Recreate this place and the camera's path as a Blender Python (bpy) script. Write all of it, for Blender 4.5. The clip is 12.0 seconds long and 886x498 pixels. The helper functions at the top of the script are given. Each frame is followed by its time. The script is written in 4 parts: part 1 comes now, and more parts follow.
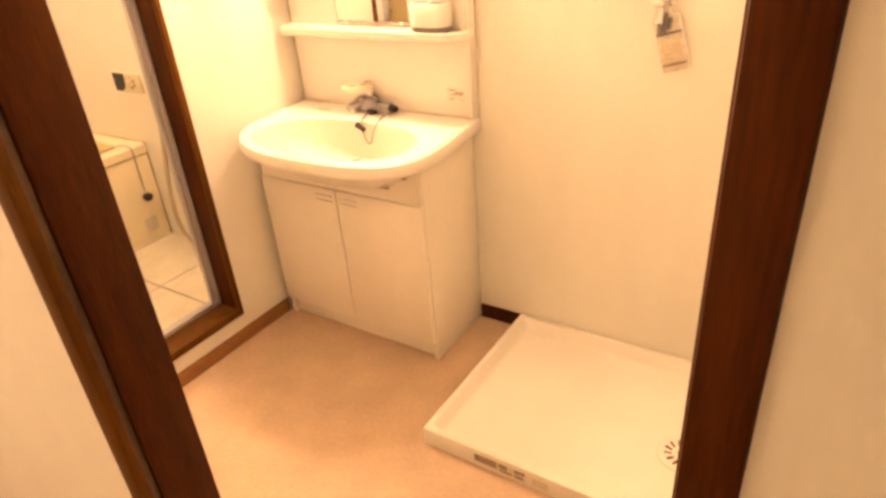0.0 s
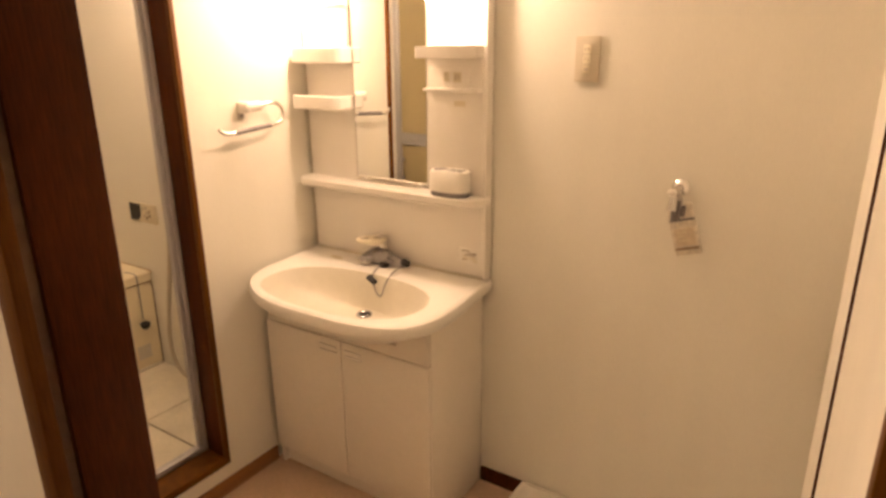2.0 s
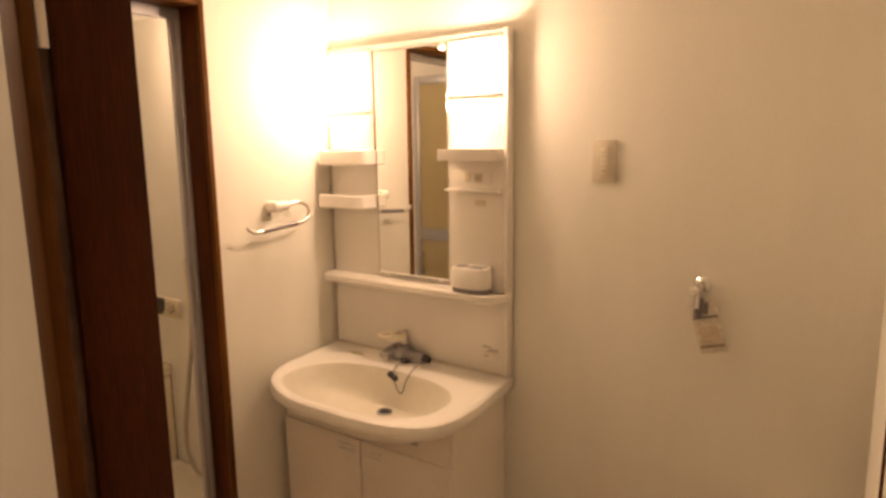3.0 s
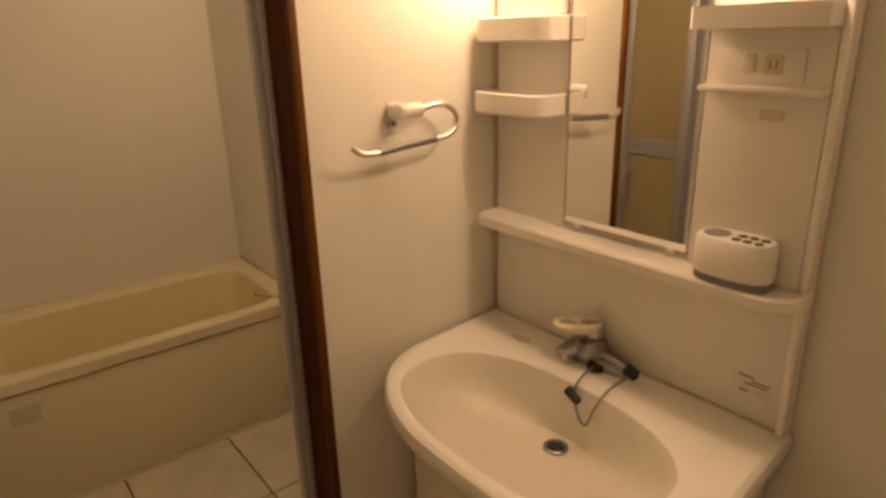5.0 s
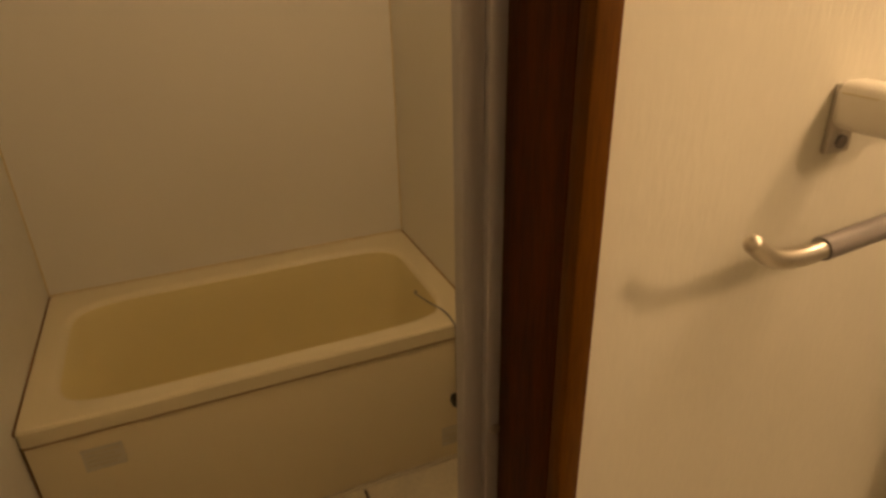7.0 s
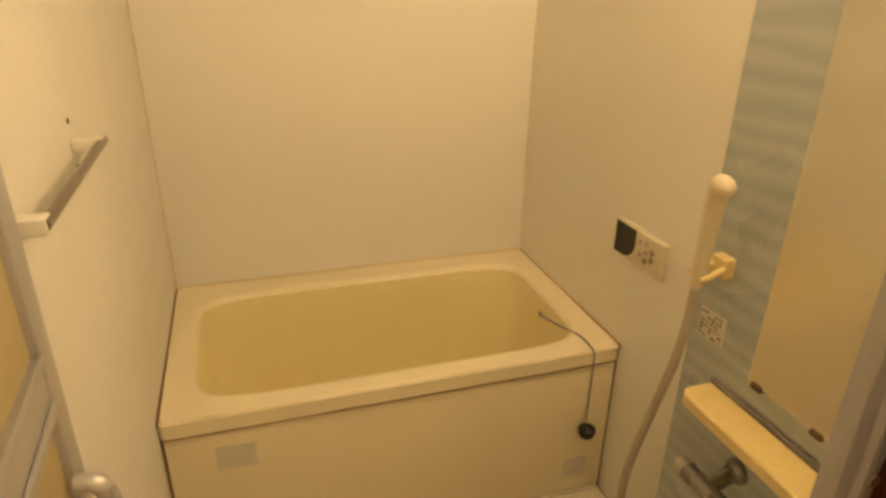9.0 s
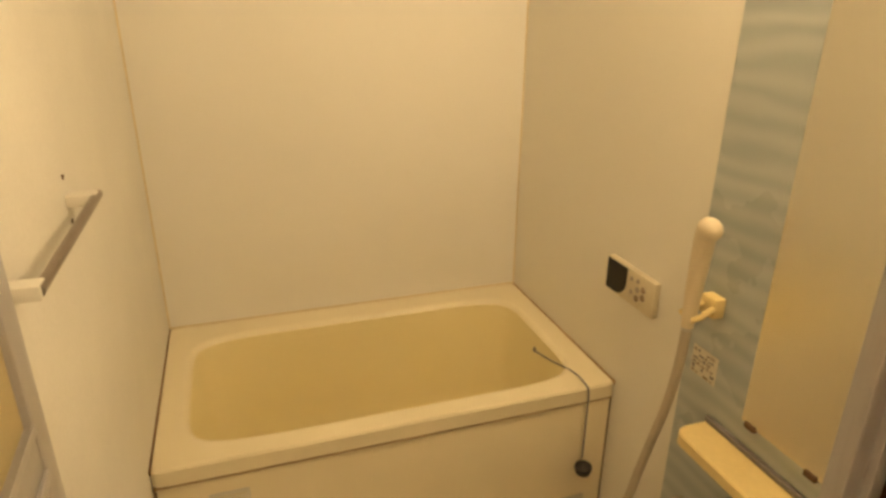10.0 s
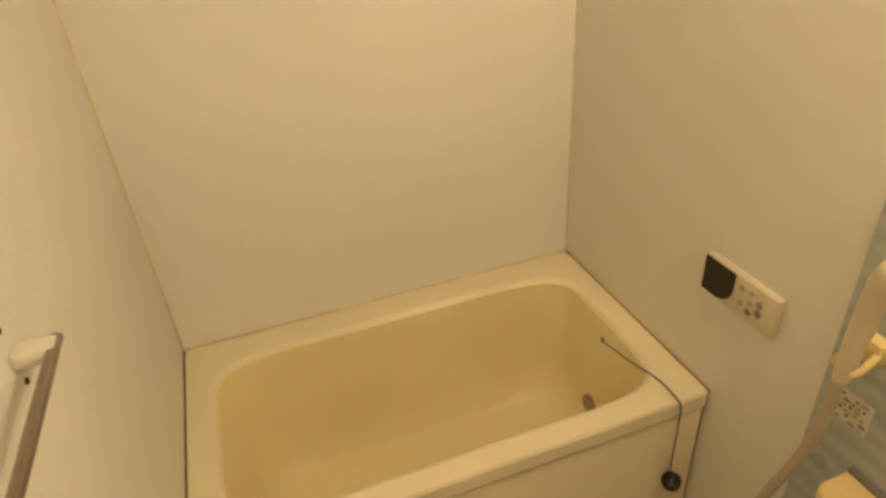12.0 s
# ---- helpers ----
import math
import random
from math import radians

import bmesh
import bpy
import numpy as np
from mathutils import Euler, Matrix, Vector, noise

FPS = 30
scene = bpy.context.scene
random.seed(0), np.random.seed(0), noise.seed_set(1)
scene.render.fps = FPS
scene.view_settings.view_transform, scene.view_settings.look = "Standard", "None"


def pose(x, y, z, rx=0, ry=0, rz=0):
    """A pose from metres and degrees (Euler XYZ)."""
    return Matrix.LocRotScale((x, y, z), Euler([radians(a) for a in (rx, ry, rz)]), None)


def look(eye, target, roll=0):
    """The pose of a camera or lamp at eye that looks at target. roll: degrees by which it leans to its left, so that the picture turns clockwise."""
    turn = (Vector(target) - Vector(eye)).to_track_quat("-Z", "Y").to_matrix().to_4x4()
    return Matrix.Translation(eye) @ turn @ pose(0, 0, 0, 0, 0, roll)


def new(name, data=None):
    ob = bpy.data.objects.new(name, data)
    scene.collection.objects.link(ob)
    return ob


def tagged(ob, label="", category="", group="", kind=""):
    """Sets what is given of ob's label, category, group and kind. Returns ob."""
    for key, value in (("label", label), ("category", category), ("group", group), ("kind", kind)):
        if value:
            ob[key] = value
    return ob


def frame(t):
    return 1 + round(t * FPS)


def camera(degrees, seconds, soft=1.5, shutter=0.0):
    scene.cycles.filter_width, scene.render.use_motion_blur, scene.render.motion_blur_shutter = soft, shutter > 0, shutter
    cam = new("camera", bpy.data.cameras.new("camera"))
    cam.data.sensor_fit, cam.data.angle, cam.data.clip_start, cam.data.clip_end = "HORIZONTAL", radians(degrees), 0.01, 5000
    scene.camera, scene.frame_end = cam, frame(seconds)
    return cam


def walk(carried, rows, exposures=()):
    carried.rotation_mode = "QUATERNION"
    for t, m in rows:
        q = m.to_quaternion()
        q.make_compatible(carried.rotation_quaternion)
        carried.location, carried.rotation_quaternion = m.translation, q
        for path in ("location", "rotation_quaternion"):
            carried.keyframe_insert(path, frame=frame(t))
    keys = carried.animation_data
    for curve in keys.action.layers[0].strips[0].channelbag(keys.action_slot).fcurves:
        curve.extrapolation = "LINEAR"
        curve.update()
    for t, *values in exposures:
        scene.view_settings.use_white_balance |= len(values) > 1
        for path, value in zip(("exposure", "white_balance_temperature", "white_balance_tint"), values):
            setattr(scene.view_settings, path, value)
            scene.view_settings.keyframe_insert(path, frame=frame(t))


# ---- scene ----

# ---- camera ----
WALK = [
    (0, (1.754, -1.733, 1.403), (0.762, -0.286, 0.442), -4.7),
    (0.5, (1.692, -1.697, 1.374), (0.744, -0.258, 0.358), -3.1),
    (1, (1.674, -1.677, 1.386), (0.733, -0.202, 0.418), -2.7),
    (1.5, (1.676, -1.691, 1.449), (0.697, -0.14, 0.652), -1.6),
    (2, (1.677, -1.716, 1.502), (0.641, -0.116, 0.898), -0.4),
    (2.5, (1.68, -1.733, 1.521), (0.575, -0.107, 1.152), -0.2),
    (2.7, (1.682, -1.744, 1.525), (0.566, -0.11, 1.233), -0.5),
    (4.3, (1.392, -1.444, 1.524), (0.325, 0.096, 0.823), -3.3),
    (4.5, (1.327, -1.343, 1.503), (0.178, 0.14, 0.811), -3.7),
    (5, (1.127, -1.088, 1.48), (-0.358, 0.086, 0.833), -1.5),
    (5.5, (0.912, -0.916, 1.462), (-0.811, -0.157, 0.788), -1.8),
    (6, (0.626, -0.793, 1.447), (-1.162, -0.186, 0.787), -2.5),
    (6.5, (0.396, -0.712, 1.392), (-1.391, -0.022, 0.819), -3),
    (6.6, (0.353, -0.703, 1.399), (-1.404, 0.018, 0.772), -4),
    (7, (0.297, -0.755, 1.434), (-1.363, -0.063, 0.559), -1.3),
    (7.5, (0.283, -0.83, 1.369), (-1.44, -0.204, 0.569), -1.1),
    (7.7, (0.252, -0.863, 1.406), (-1.46, -0.246, 0.584), -0.3),
    (9.3, (0.159, -0.972, 1.389), (-1.583, -0.41, 0.583), 1.1),
    (9.5, (0.157, -0.971, 1.394), (-1.585, -0.404, 0.592), 1),
    (10, (0.159, -0.964, 1.428), (-1.605, -0.375, 0.691), 0.5),
    (10.5, (0.099, -0.955, 1.477), (-1.591, -0.403, 0.562), -0.3),
    (11, (-0.044, -0.924, 1.51), (-1.698, -0.341, 0.547), -2.2),
    (11.5, (-0.19, -0.924, 1.56), (-1.847, -0.362, 0.592), -2.5),
    (12, (-0.248, -0.935, 1.557), (-1.862, -0.424, 0.493), -4.4),
]
EXPOSURES = [(0.0, 1.72, 7550, 41), (0.5, 1.3, 7350, 39), (1.0, 1.04, 6950, 37), (1.5, 0.97, 6300, 34), (2.0, 0.58, 6350, 33), (2.5, 0.29, 6400, 34), (4.5, -0.52, 7000, 35), (5.0, -0.57, 6900, 32), (5.5, -0.66, 7150, 32), (6.5, -1.00, 7350, 27), (7.0, -0.90, 7900, 25), (7.5, -0.48, 8000, 23), (7.7, -0.34, 8100, 22), (9.3, 0.60, 7050, 15), (10.5, 0.57, 6800, 14), (12.0, 0.51, 6300, 14)]
cam = camera(70.1, 12.0, soft=3.0)
walk(cam, [(t, look(eye, target, roll)) for t, eye, target, roll in WALK], EXPOSURES)

# ---- light ----
LAMP_TINT = (1.0, 0.74, 0.42)
VANITY_POWER = 190.0
BULB = 0.038
BATH_POWER = 64.0
HALL_POWER = 38.0
world = bpy.data.worlds.new("world")
scene.world = world
world.use_nodes = True
world.node_tree.nodes["Background"].inputs[0].default_value = (0.9, 0.75, 0.55, 1)
world.node_tree.nodes["Background"].inputs[1].default_value = 0.02


# ---- materials ----
def material(name, color, rough=0.5, metal=0.0, vary=0.06, scale=6.0, fine=120.0, bump=0.0, stretch=(1, 1, 1), coat=0.0, tint=None, spec=0.5):
    """Principled surface with broad and fine variation of its colour and a fine relief."""
    m = bpy.data.materials.new(name)
    m.use_nodes = True
    nodes, links = m.node_tree.nodes, m.node_tree.links
    bsdf = nodes["Principled BSDF"]
    coord = nodes.new("ShaderNodeTexCoord")
    mapping = nodes.new("ShaderNodeMapping")
    mapping.inputs["Scale"].default_value = stretch
    links.new(coord.outputs["Object"], mapping.inputs["Vector"])
    broad = nodes.new("ShaderNodeTexNoise")
    broad.inputs["Scale"].default_value = scale
    broad.inputs["Detail"].default_value = 4
    grain = nodes.new("ShaderNodeTexNoise")
    grain.inputs["Scale"].default_value = fine
    grain.inputs["Detail"].default_value = 3
    for n in (broad, grain):
        links.new(mapping.outputs["Vector"], n.inputs["Vector"])
    total = nodes.new("ShaderNodeMath")
    total.operation = "MULTIPLY_ADD"
    links.new(broad.outputs["Fac"], total.inputs[0])
    total.inputs[1].default_value = 0.6
    half = nodes.new("ShaderNodeMath")
    half.operation = "MULTIPLY"
    half.inputs[1].default_value = 0.4
    links.new(grain.outputs["Fac"], half.inputs[0])
    links.new(half.outputs[0], total.inputs[2])
    ramp = nodes.new("ShaderNodeValToRGB")
    dark = tint or [c * (1 - 2.2 * vary) for c in color]
    ramp.color_ramp.elements[0].position, ramp.color_ramp.elements[1].position = 0.32, 0.68
    ramp.color_ramp.elements[0].color = (*dark, 1)
    ramp.color_ramp.elements[1].color = (*[min(1, c * (1 + 0.8 * vary)) for c in color], 1)
    links.new(total.outputs[0], ramp.inputs["Fac"])
    links.new(ramp.outputs["Color"], bsdf.inputs["Base Color"])
    gloss = nodes.new("ShaderNodeMapRange")
    gloss.inputs["To Min"].default_value = max(0.02, rough - 0.03)
    gloss.inputs["To Max"].default_value = min(1, rough + 0.03)
    links.new(broad.outputs["Fac"], gloss.inputs["Value"])
    links.new(gloss.outputs["Result"], bsdf.inputs["Roughness"])
    bsdf.inputs["Metallic"].default_value = metal
    bsdf.inputs["Coat Weight"].default_value = coat
    bsdf.inputs["Specular IOR Level"].default_value = spec
    if bump:
        relief = nodes.new("ShaderNodeBump")
        relief.inputs["Strength"].default_value = bump
        relief.inputs["Distance"].default_value = 0.002
        links.new(grain.outputs["Fac"], relief.inputs["Height"])
        links.new(relief.outputs["Normal"], bsdf.inputs["Normal"])
    return m


def glowing(name, color, strength):
    m = bpy.data.materials.new(name)
    m.use_nodes = True
    bsdf = m.node_tree.nodes["Principled BSDF"]
    bsdf.inputs["Base Color"].default_value = (0.8, 0.78, 0.72, 1)
    bsdf.inputs["Emission Color"].default_value = (*color, 1)
    bsdf.inputs["Emission Strength"].default_value = strength
    return m


def frosted(name, color, rough, through_light):
    """Milky resin sheet: part diffuse, part light let through."""
    m = material(name, color, rough, vary=0.03, scale=9, fine=200, bump=0.25)
    m.node_tree.nodes["Principled BSDF"].inputs["Transmission Weight"].default_value = through_light
    return m


WALLPAPER = material("wallpaper", (0.80, 0.774, 0.688), 0.75, vary=0.025, scale=3, fine=90, bump=0.14, stretch=(2.5, 2.5, 0.6), spec=0.25)
CEILING = material("ceiling_paper", (0.80, 0.78, 0.73), 0.85, vary=0.03, scale=4, fine=150, bump=0.3, spec=0.2)
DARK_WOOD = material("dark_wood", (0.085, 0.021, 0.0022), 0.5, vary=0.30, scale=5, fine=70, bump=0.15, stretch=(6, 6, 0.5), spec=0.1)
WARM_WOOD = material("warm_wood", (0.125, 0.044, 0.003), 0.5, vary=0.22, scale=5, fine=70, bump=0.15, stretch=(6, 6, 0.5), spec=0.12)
SKIRTING = material("skirting_wood", (0.32, 0.14, 0.045), 0.45, vary=0.18, scale=6, fine=60, bump=0.1, stretch=(0.6, 0.6, 6), spec=0.4)
VINYL = material("vinyl_floor", (0.60, 0.435, 0.30), 0.5, vary=0.085, scale=7, fine=70, bump=0.2, spec=0.4)
HALL_FLOOR = material("hall_floor", (0.30, 0.16, 0.07), 0.4, vary=0.2, scale=5, fine=60, stretch=(0.7, 6, 1))
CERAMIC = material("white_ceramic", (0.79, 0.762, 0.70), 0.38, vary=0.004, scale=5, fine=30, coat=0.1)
# Tone for the bowl, darker and yellower than the basin's rim
BOWL_CERAMIC = material("bowl_ceramic", (0.73, 0.69, 0.585), 0.36, vary=0.03, scale=6, fine=40, coat=0.1)
ENAMEL = material("white_panel", (0.83, 0.79, 0.72), 0.38, vary=0.008, scale=4, fine=60)
LAMINATE = material("cream_laminate", (0.82, 0.765, 0.67), 0.35, vary=0.025, scale=4, fine=80, bump=0.03)
PLASTIC = material("white_plastic", (0.80, 0.77, 0.70), 0.35, vary=0.03, scale=8, fine=90)
CREAM = material("cream_plastic", (0.84, 0.78, 0.62), 0.35, vary=0.03, scale=8, fine=90)
PLATE = material("outlet_plate", (0.62, 0.56, 0.44), 0.42, vary=0.03, scale=9, fine=90)
PAN = material("pan_resin", (0.80, 0.76, 0.68), 0.4, vary=0.03, scale=6, fine=220, bump=0.12)
AGED = material("aged_plastic", (0.70, 0.63, 0.47), 0.42, vary=0.04, scale=9, fine=90)
ALUMINIUM = material("aluminium", (0.52, 0.51, 0.53), 0.42, metal=0.55, vary=0.05, scale=4, fine=90, stretch=(4, 4, 0.4))
CHROME = material("chrome", (0.72, 0.71, 0.70), 0.12, metal=1.0, vary=0.05, scale=12, fine=80)
SATIN = material("satin_chrome", (0.74, 0.70, 0.64), 0.32, metal=1.0, vary=0.04, scale=10, fine=120)
DARK_CHROME = material("worn_chrome", (0.34, 0.33, 0.335), 0.28, metal=1.0, vary=0.08, scale=14, fine=90)
SHELF_CREAM = material("yellowed_shelf", (0.84, 0.67, 0.32), 0.35, vary=0.04, scale=7, fine=90)
SHOWER = material("aged_shower", (0.78, 0.68, 0.50), 0.35, vary=0.03, scale=8, fine=90)
HOSE = material("hose_grey", (0.55, 0.48, 0.38), 0.4, vary=0.06, scale=10, fine=200)
JOINT = material("brown_joint", (0.30, 0.18, 0.09), 0.8, vary=0.2, scale=12, fine=90)
SOFT_GAP = material("soft_gap", (0.46, 0.40, 0.33), 0.7, vary=0.1, scale=12, fine=90)
BAR_STEEL = material("bar_steel", (0.34, 0.29, 0.25), 0.3, metal=1.0, vary=0.06, scale=10, fine=160)
STEEL = material("brushed_steel", (0.60, 0.57, 0.53), 0.3, metal=1.0, vary=0.06, scale=10, fine=160)
BLACK = material("black_rubber", (0.015, 0.013, 0.012), 0.5, vary=0.2, scale=20, fine=120)
GREY = material("grey_plastic", (0.22, 0.20, 0.20), 0.45, vary=0.08, scale=14, fine=90)
GROOVE = material("dark_joint", (0.15, 0.085, 0.045), 0.8, vary=0.2, scale=12, fine=90)
OCHRE = material("ochre_sealant", (0.50, 0.33, 0.16), 0.7, vary=0.12, scale=12, fine=70)
SEALANT = material("sealant", (0.79, 0.68, 0.47), 0.6, vary=0.08, scale=14, fine=60)
BATH_PANEL = material("bath_panel", (0.83, 0.803, 0.73), 0.38, vary=0.004, scale=2, fine=160, bump=0.04)
WEST_PANEL = material("tub_wall_panel", (0.86, 0.84, 0.80), 0.40, vary=0.004, scale=2, fine=160, bump=0.04)
APRON = material("apron_panel", (0.87, 0.775, 0.56), 0.38, vary=0.004, scale=3, fine=120, bump=0.04)
BATH_LEATHER = material("bath_panel_embossed", (0.785, 0.765, 0.715), 0.5, vary=0.03, scale=5, fine=160, bump=0.5)
# Interior yellower than the rim: light bounced inside the tub put into its colour
TUB = material("tub_cream_bounced", (0.90, 0.795, 0.485), 0.38, vary=0.005, scale=3, fine=60, coat=0.08)
TUB_RIM = material("tub_rim", (0.87, 0.785, 0.575), 0.38, vary=0.006, scale=3, fine=60, coat=0.2)
BATH_FLOOR = material("bath_floor", (0.74, 0.68, 0.55), 0.5, vary=0.08, scale=8, fine=90, bump=0.3)
RESIN = frosted("door_resin", (0.60, 0.49, 0.26), 0.5, 0.35)
PAPER = material("label_paper", (0.72, 0.68, 0.58), 0.6, vary=0.05, scale=20, fine=120)
SLIP = material("slip_paper", (0.68, 0.58, 0.44), 0.5, vary=0.1, scale=30, fine=90)
BROWN_INK = material("brown_ink", (0.38, 0.29, 0.20), 0.6, vary=0.2, scale=30, fine=120)
POUCH = material("clear_pouch", (0.77, 0.71, 0.60), 0.25, vary=0.15, scale=24, fine=90, bump=0.2)
LAMP_GLOW = glowing("vanity_lamp_glow", LAMP_TINT, VANITY_POWER)
BATH_GLOW = glowing("bath_lamp_glow", (1.0, 0.74, 0.40), BATH_POWER)

HALL_GLOW = glowing("hall_lamp_glow", LAMP_TINT, HALL_POWER)

MIRROR = bpy.data.materials.new("mirror")
MIRROR.use_nodes = True
_b = MIRROR.node_tree.nodes["Principled BSDF"]
_b.inputs["Base Color"].default_value = (0.86, 0.86, 0.83, 1)
_b.inputs["Metallic"].default_value = 1.0
_b.inputs["Roughness"].default_value = 0.02

HAZY_MIRROR = material("hazy_mirror", (0.84, 0.81, 0.72), 0.24, metal=0.95, vary=0.015, scale=7, fine=60)


def rippled_blue():
    """Pale blue panel with soft horizontal ripples of tone and relief."""
    m = material("blue_ripple_panel", (0.50, 0.60, 0.60), 0.28, vary=0.05, scale=5, fine=90)
    nodes, links = m.node_tree.nodes, m.node_tree.links
    bsdf = nodes["Principled BSDF"]
    coord = nodes.new("ShaderNodeTexCoord")
    mapping = nodes.new("ShaderNodeMapping")
    mapping.inputs["Scale"].default_value = (0.8, 1, 2.2)
    wave = nodes.new("ShaderNodeTexWave")
    wave.bands_direction = "Z"
    wave.inputs["Scale"].default_value = 3.0
    wave.inputs["Distortion"].default_value = 5.0
    wave.inputs["Detail"].default_value = 2
    wave.inputs["Detail Scale"].default_value = 1.4
    links.new(coord.outputs["Object"], mapping.inputs["Vector"])
    links.new(mapping.outputs["Vector"], wave.inputs["Vector"])
    ramp = nodes.new("ShaderNodeValToRGB")
    ramp.color_ramp.elements[0].color = (0.41, 0.455, 0.455, 1)
    ramp.color_ramp.elements[1].color = (0.50, 0.535, 0.525, 1)
    links.new(wave.outputs["Fac"], ramp.inputs["Fac"])
    links.new(ramp.outputs["Color"], bsdf.inputs["Base Color"])
    relief = nodes.new("ShaderNodeBump")
    relief.inputs["Strength"].default_value = 0.10
    relief.inputs["Distance"].default_value = 0.003
    links.new(wave.outputs["Fac"], relief.inputs["Height"])
    links.new(relief.outputs["Normal"], bsdf.inputs["Normal"])
    return m


BLUE = rippled_blue()


# ---- mesh helpers ----
def box(bm, x0, x1, y0, y1, z0, z1, bevel=0.0, segments=2):
    m = Matrix.LocRotScale(((x0 + x1) / 2, (y0 + y1) / 2, (z0 + z1) / 2), None, (abs(x1 - x0), abs(y1 - y0), abs(z1 - z0)))
    made = bmesh.ops.create_cube(bm, size=1, matrix=m)
    if bevel:
        edges = list({e for v in made["verts"] for e in v.link_edges})
        bmesh.ops.bevel(bm, geom=edges, offset=bevel, segments=segments, affect="EDGES", profile=0.5)
    return bm


def rod(bm, p0, p1, r0, r1=None, segments=20):
    p0, p1 = Vector(p0), Vector(p1)
    d = p1 - p0
    m = Matrix.Translation((p0 + p1) / 2) @ d.to_track_quat("Z", "Y").to_matrix().to_4x4()
    bmesh.ops.create_cone(bm, cap_ends=True, segments=segments, radius1=r0, radius2=r0 if r1 is None else r1, depth=d.length, matrix=m)
    return bm


def ball(bm, centre, r, squash=(1, 1, 1), segments=18):
    m = Matrix.LocRotScale(centre, None, squash)
    bmesh.ops.create_uvsphere(bm, u_segments=segments, v_segments=segments // 2 + 2, radius=r, matrix=m)
    return bm


def loft(bm, rings, first=True, last=True):
    """Skins closed rings of equal count; caps the first and the last where asked."""
    rows = [[bm.verts.new(p) for p in ring] for ring in rings]
    n = len(rows[0])
    for a, b in zip(rows, rows[1:]):
        for i in range(n):
            bm.faces.new((a[i], a[(i + 1) % n], b[(i + 1) % n], b[i]))
    if first:
        bm.faces.new(rows[0][::-1])
    if last:
        bm.faces.new(rows[-1])
    return bm


def tube(bm, points, r, segments=12, smooth=6):
    """A round pipe along a rounded line through the points."""
    pts = [Vector(p) for p in points]
    line = []
    for i in range(len(pts) - 1):
        a, b, c, d = pts[max(i - 1, 0)], pts[i], pts[i + 1], pts[min(i + 2, len(pts) - 1)]
        for k in range(smooth):
            t = k / smooth
            line.append(0.5 * (2 * b + (c - a) * t + (2 * a - 5 * b + 4 * c - d) * t * t + (3 * b - a - 3 * c + d) * t ** 3))
    line.append(pts[-1])
    rings, side = [], None
    for i, p in enumerate(line):
        ahead = (line[min(i + 1, len(line) - 1)] - line[max(i - 1, 0)]).normalized()
        if side is None:
            side = ahead.orthogonal().normalized()
        side = (side - ahead * side.dot(ahead)).normalized()
        up = ahead.cross(side)
        rings.append([p + r * (math.cos(a) * side + math.sin(a) * up) for a in (2 * math.pi * k / segments for k in range(segments))])
    return loft(bm, rings)


def squircle(cx, cy, a, b, z, n=4.0, count=64):
    ring = []
    for k in range(count):
        t = 2 * math.pi * k / count
        c, s = math.cos(t), math.sin(t)
        ring.append((cx + a * math.copysign(abs(c) ** (2 / n), c), cy + b * math.copysign(abs(s) ** (2 / n), s), z))
    return ring


def turned(bm, profile, centre, axis="Z", segments=28):
    """A turned shape: profile of (radius, height) from bottom to top."""
    rings = []
    for r, h in profile:
        ring = []
        for k in range(segments):
            a = 2 * math.pi * k / segments
            p = Vector((r * math.cos(a), r * math.sin(a), h))
            if axis == "Y":
                p = Vector((p.x, -p.z, p.y))
            if axis == "X":
                p = Vector((p.z, p.x, p.y))
            ring.append(Vector(centre) + p)
        rings.append(ring)
    return loft(bm, rings)


def root_of(ob):
    while ob.parent:
        ob = ob.parent
    return ob


def finish(bm, at, mat, name, soft=True):
    bmesh.ops.translate(bm, verts=bm.verts, vec=-Vector(at))
    bmesh.ops.recalc_face_normals(bm, faces=bm.faces)
    mesh = bpy.data.meshes.new(name)
    for f in bm.faces:
        f.smooth = soft
    if soft:
        for e in bm.edges:
            if len(e.link_faces) == 2 and e.calc_face_angle(0) > radians(38):
                e.smooth = False
    bm.to_mesh(mesh)
    bm.free()
    mesh.materials.append(mat)
    return mesh


def thing(name, at, label, category, group="", kind=""):
    ob = new(name)
    ob.location = at
    ob.empty_display_size = 0.05
    return tagged(ob, label, category, group, kind)


def part(name, bm, mat, parent, label=""):
    """Links a bmesh, drawn in the room's metres, as one mesh under a thing or a part."""
    ob = new(name, finish(bm, root_of(parent).location, mat, name))
    ob.parent = parent
    if label:
        tagged(ob, label)
    return ob


def solid(name, bm, mat, label, category, kind="", at=(0, 0, 0), group=""):
    """A thing that is one mesh."""
    ob = new(name, finish(bm, at, mat, name))
    ob.location = at
    return tagged(ob, label, category, group, kind)


def B():
    return bmesh.new()


# ---- washroom shell ----
CEIL = 2.30
RIGHT = 1.712          # inner face of the right wall
FRONT = -1.41          # washroom face of the wall with the entrance
HALL = -1.498           # hall face of that wall
JL, JR = 1.113, 1.708   # entrance opening
FR0, FR1 = -0.530, -1.232   # outer edges of the bath doorway's wooden frame
DZ0, DZ1 = 0.116, 1.95


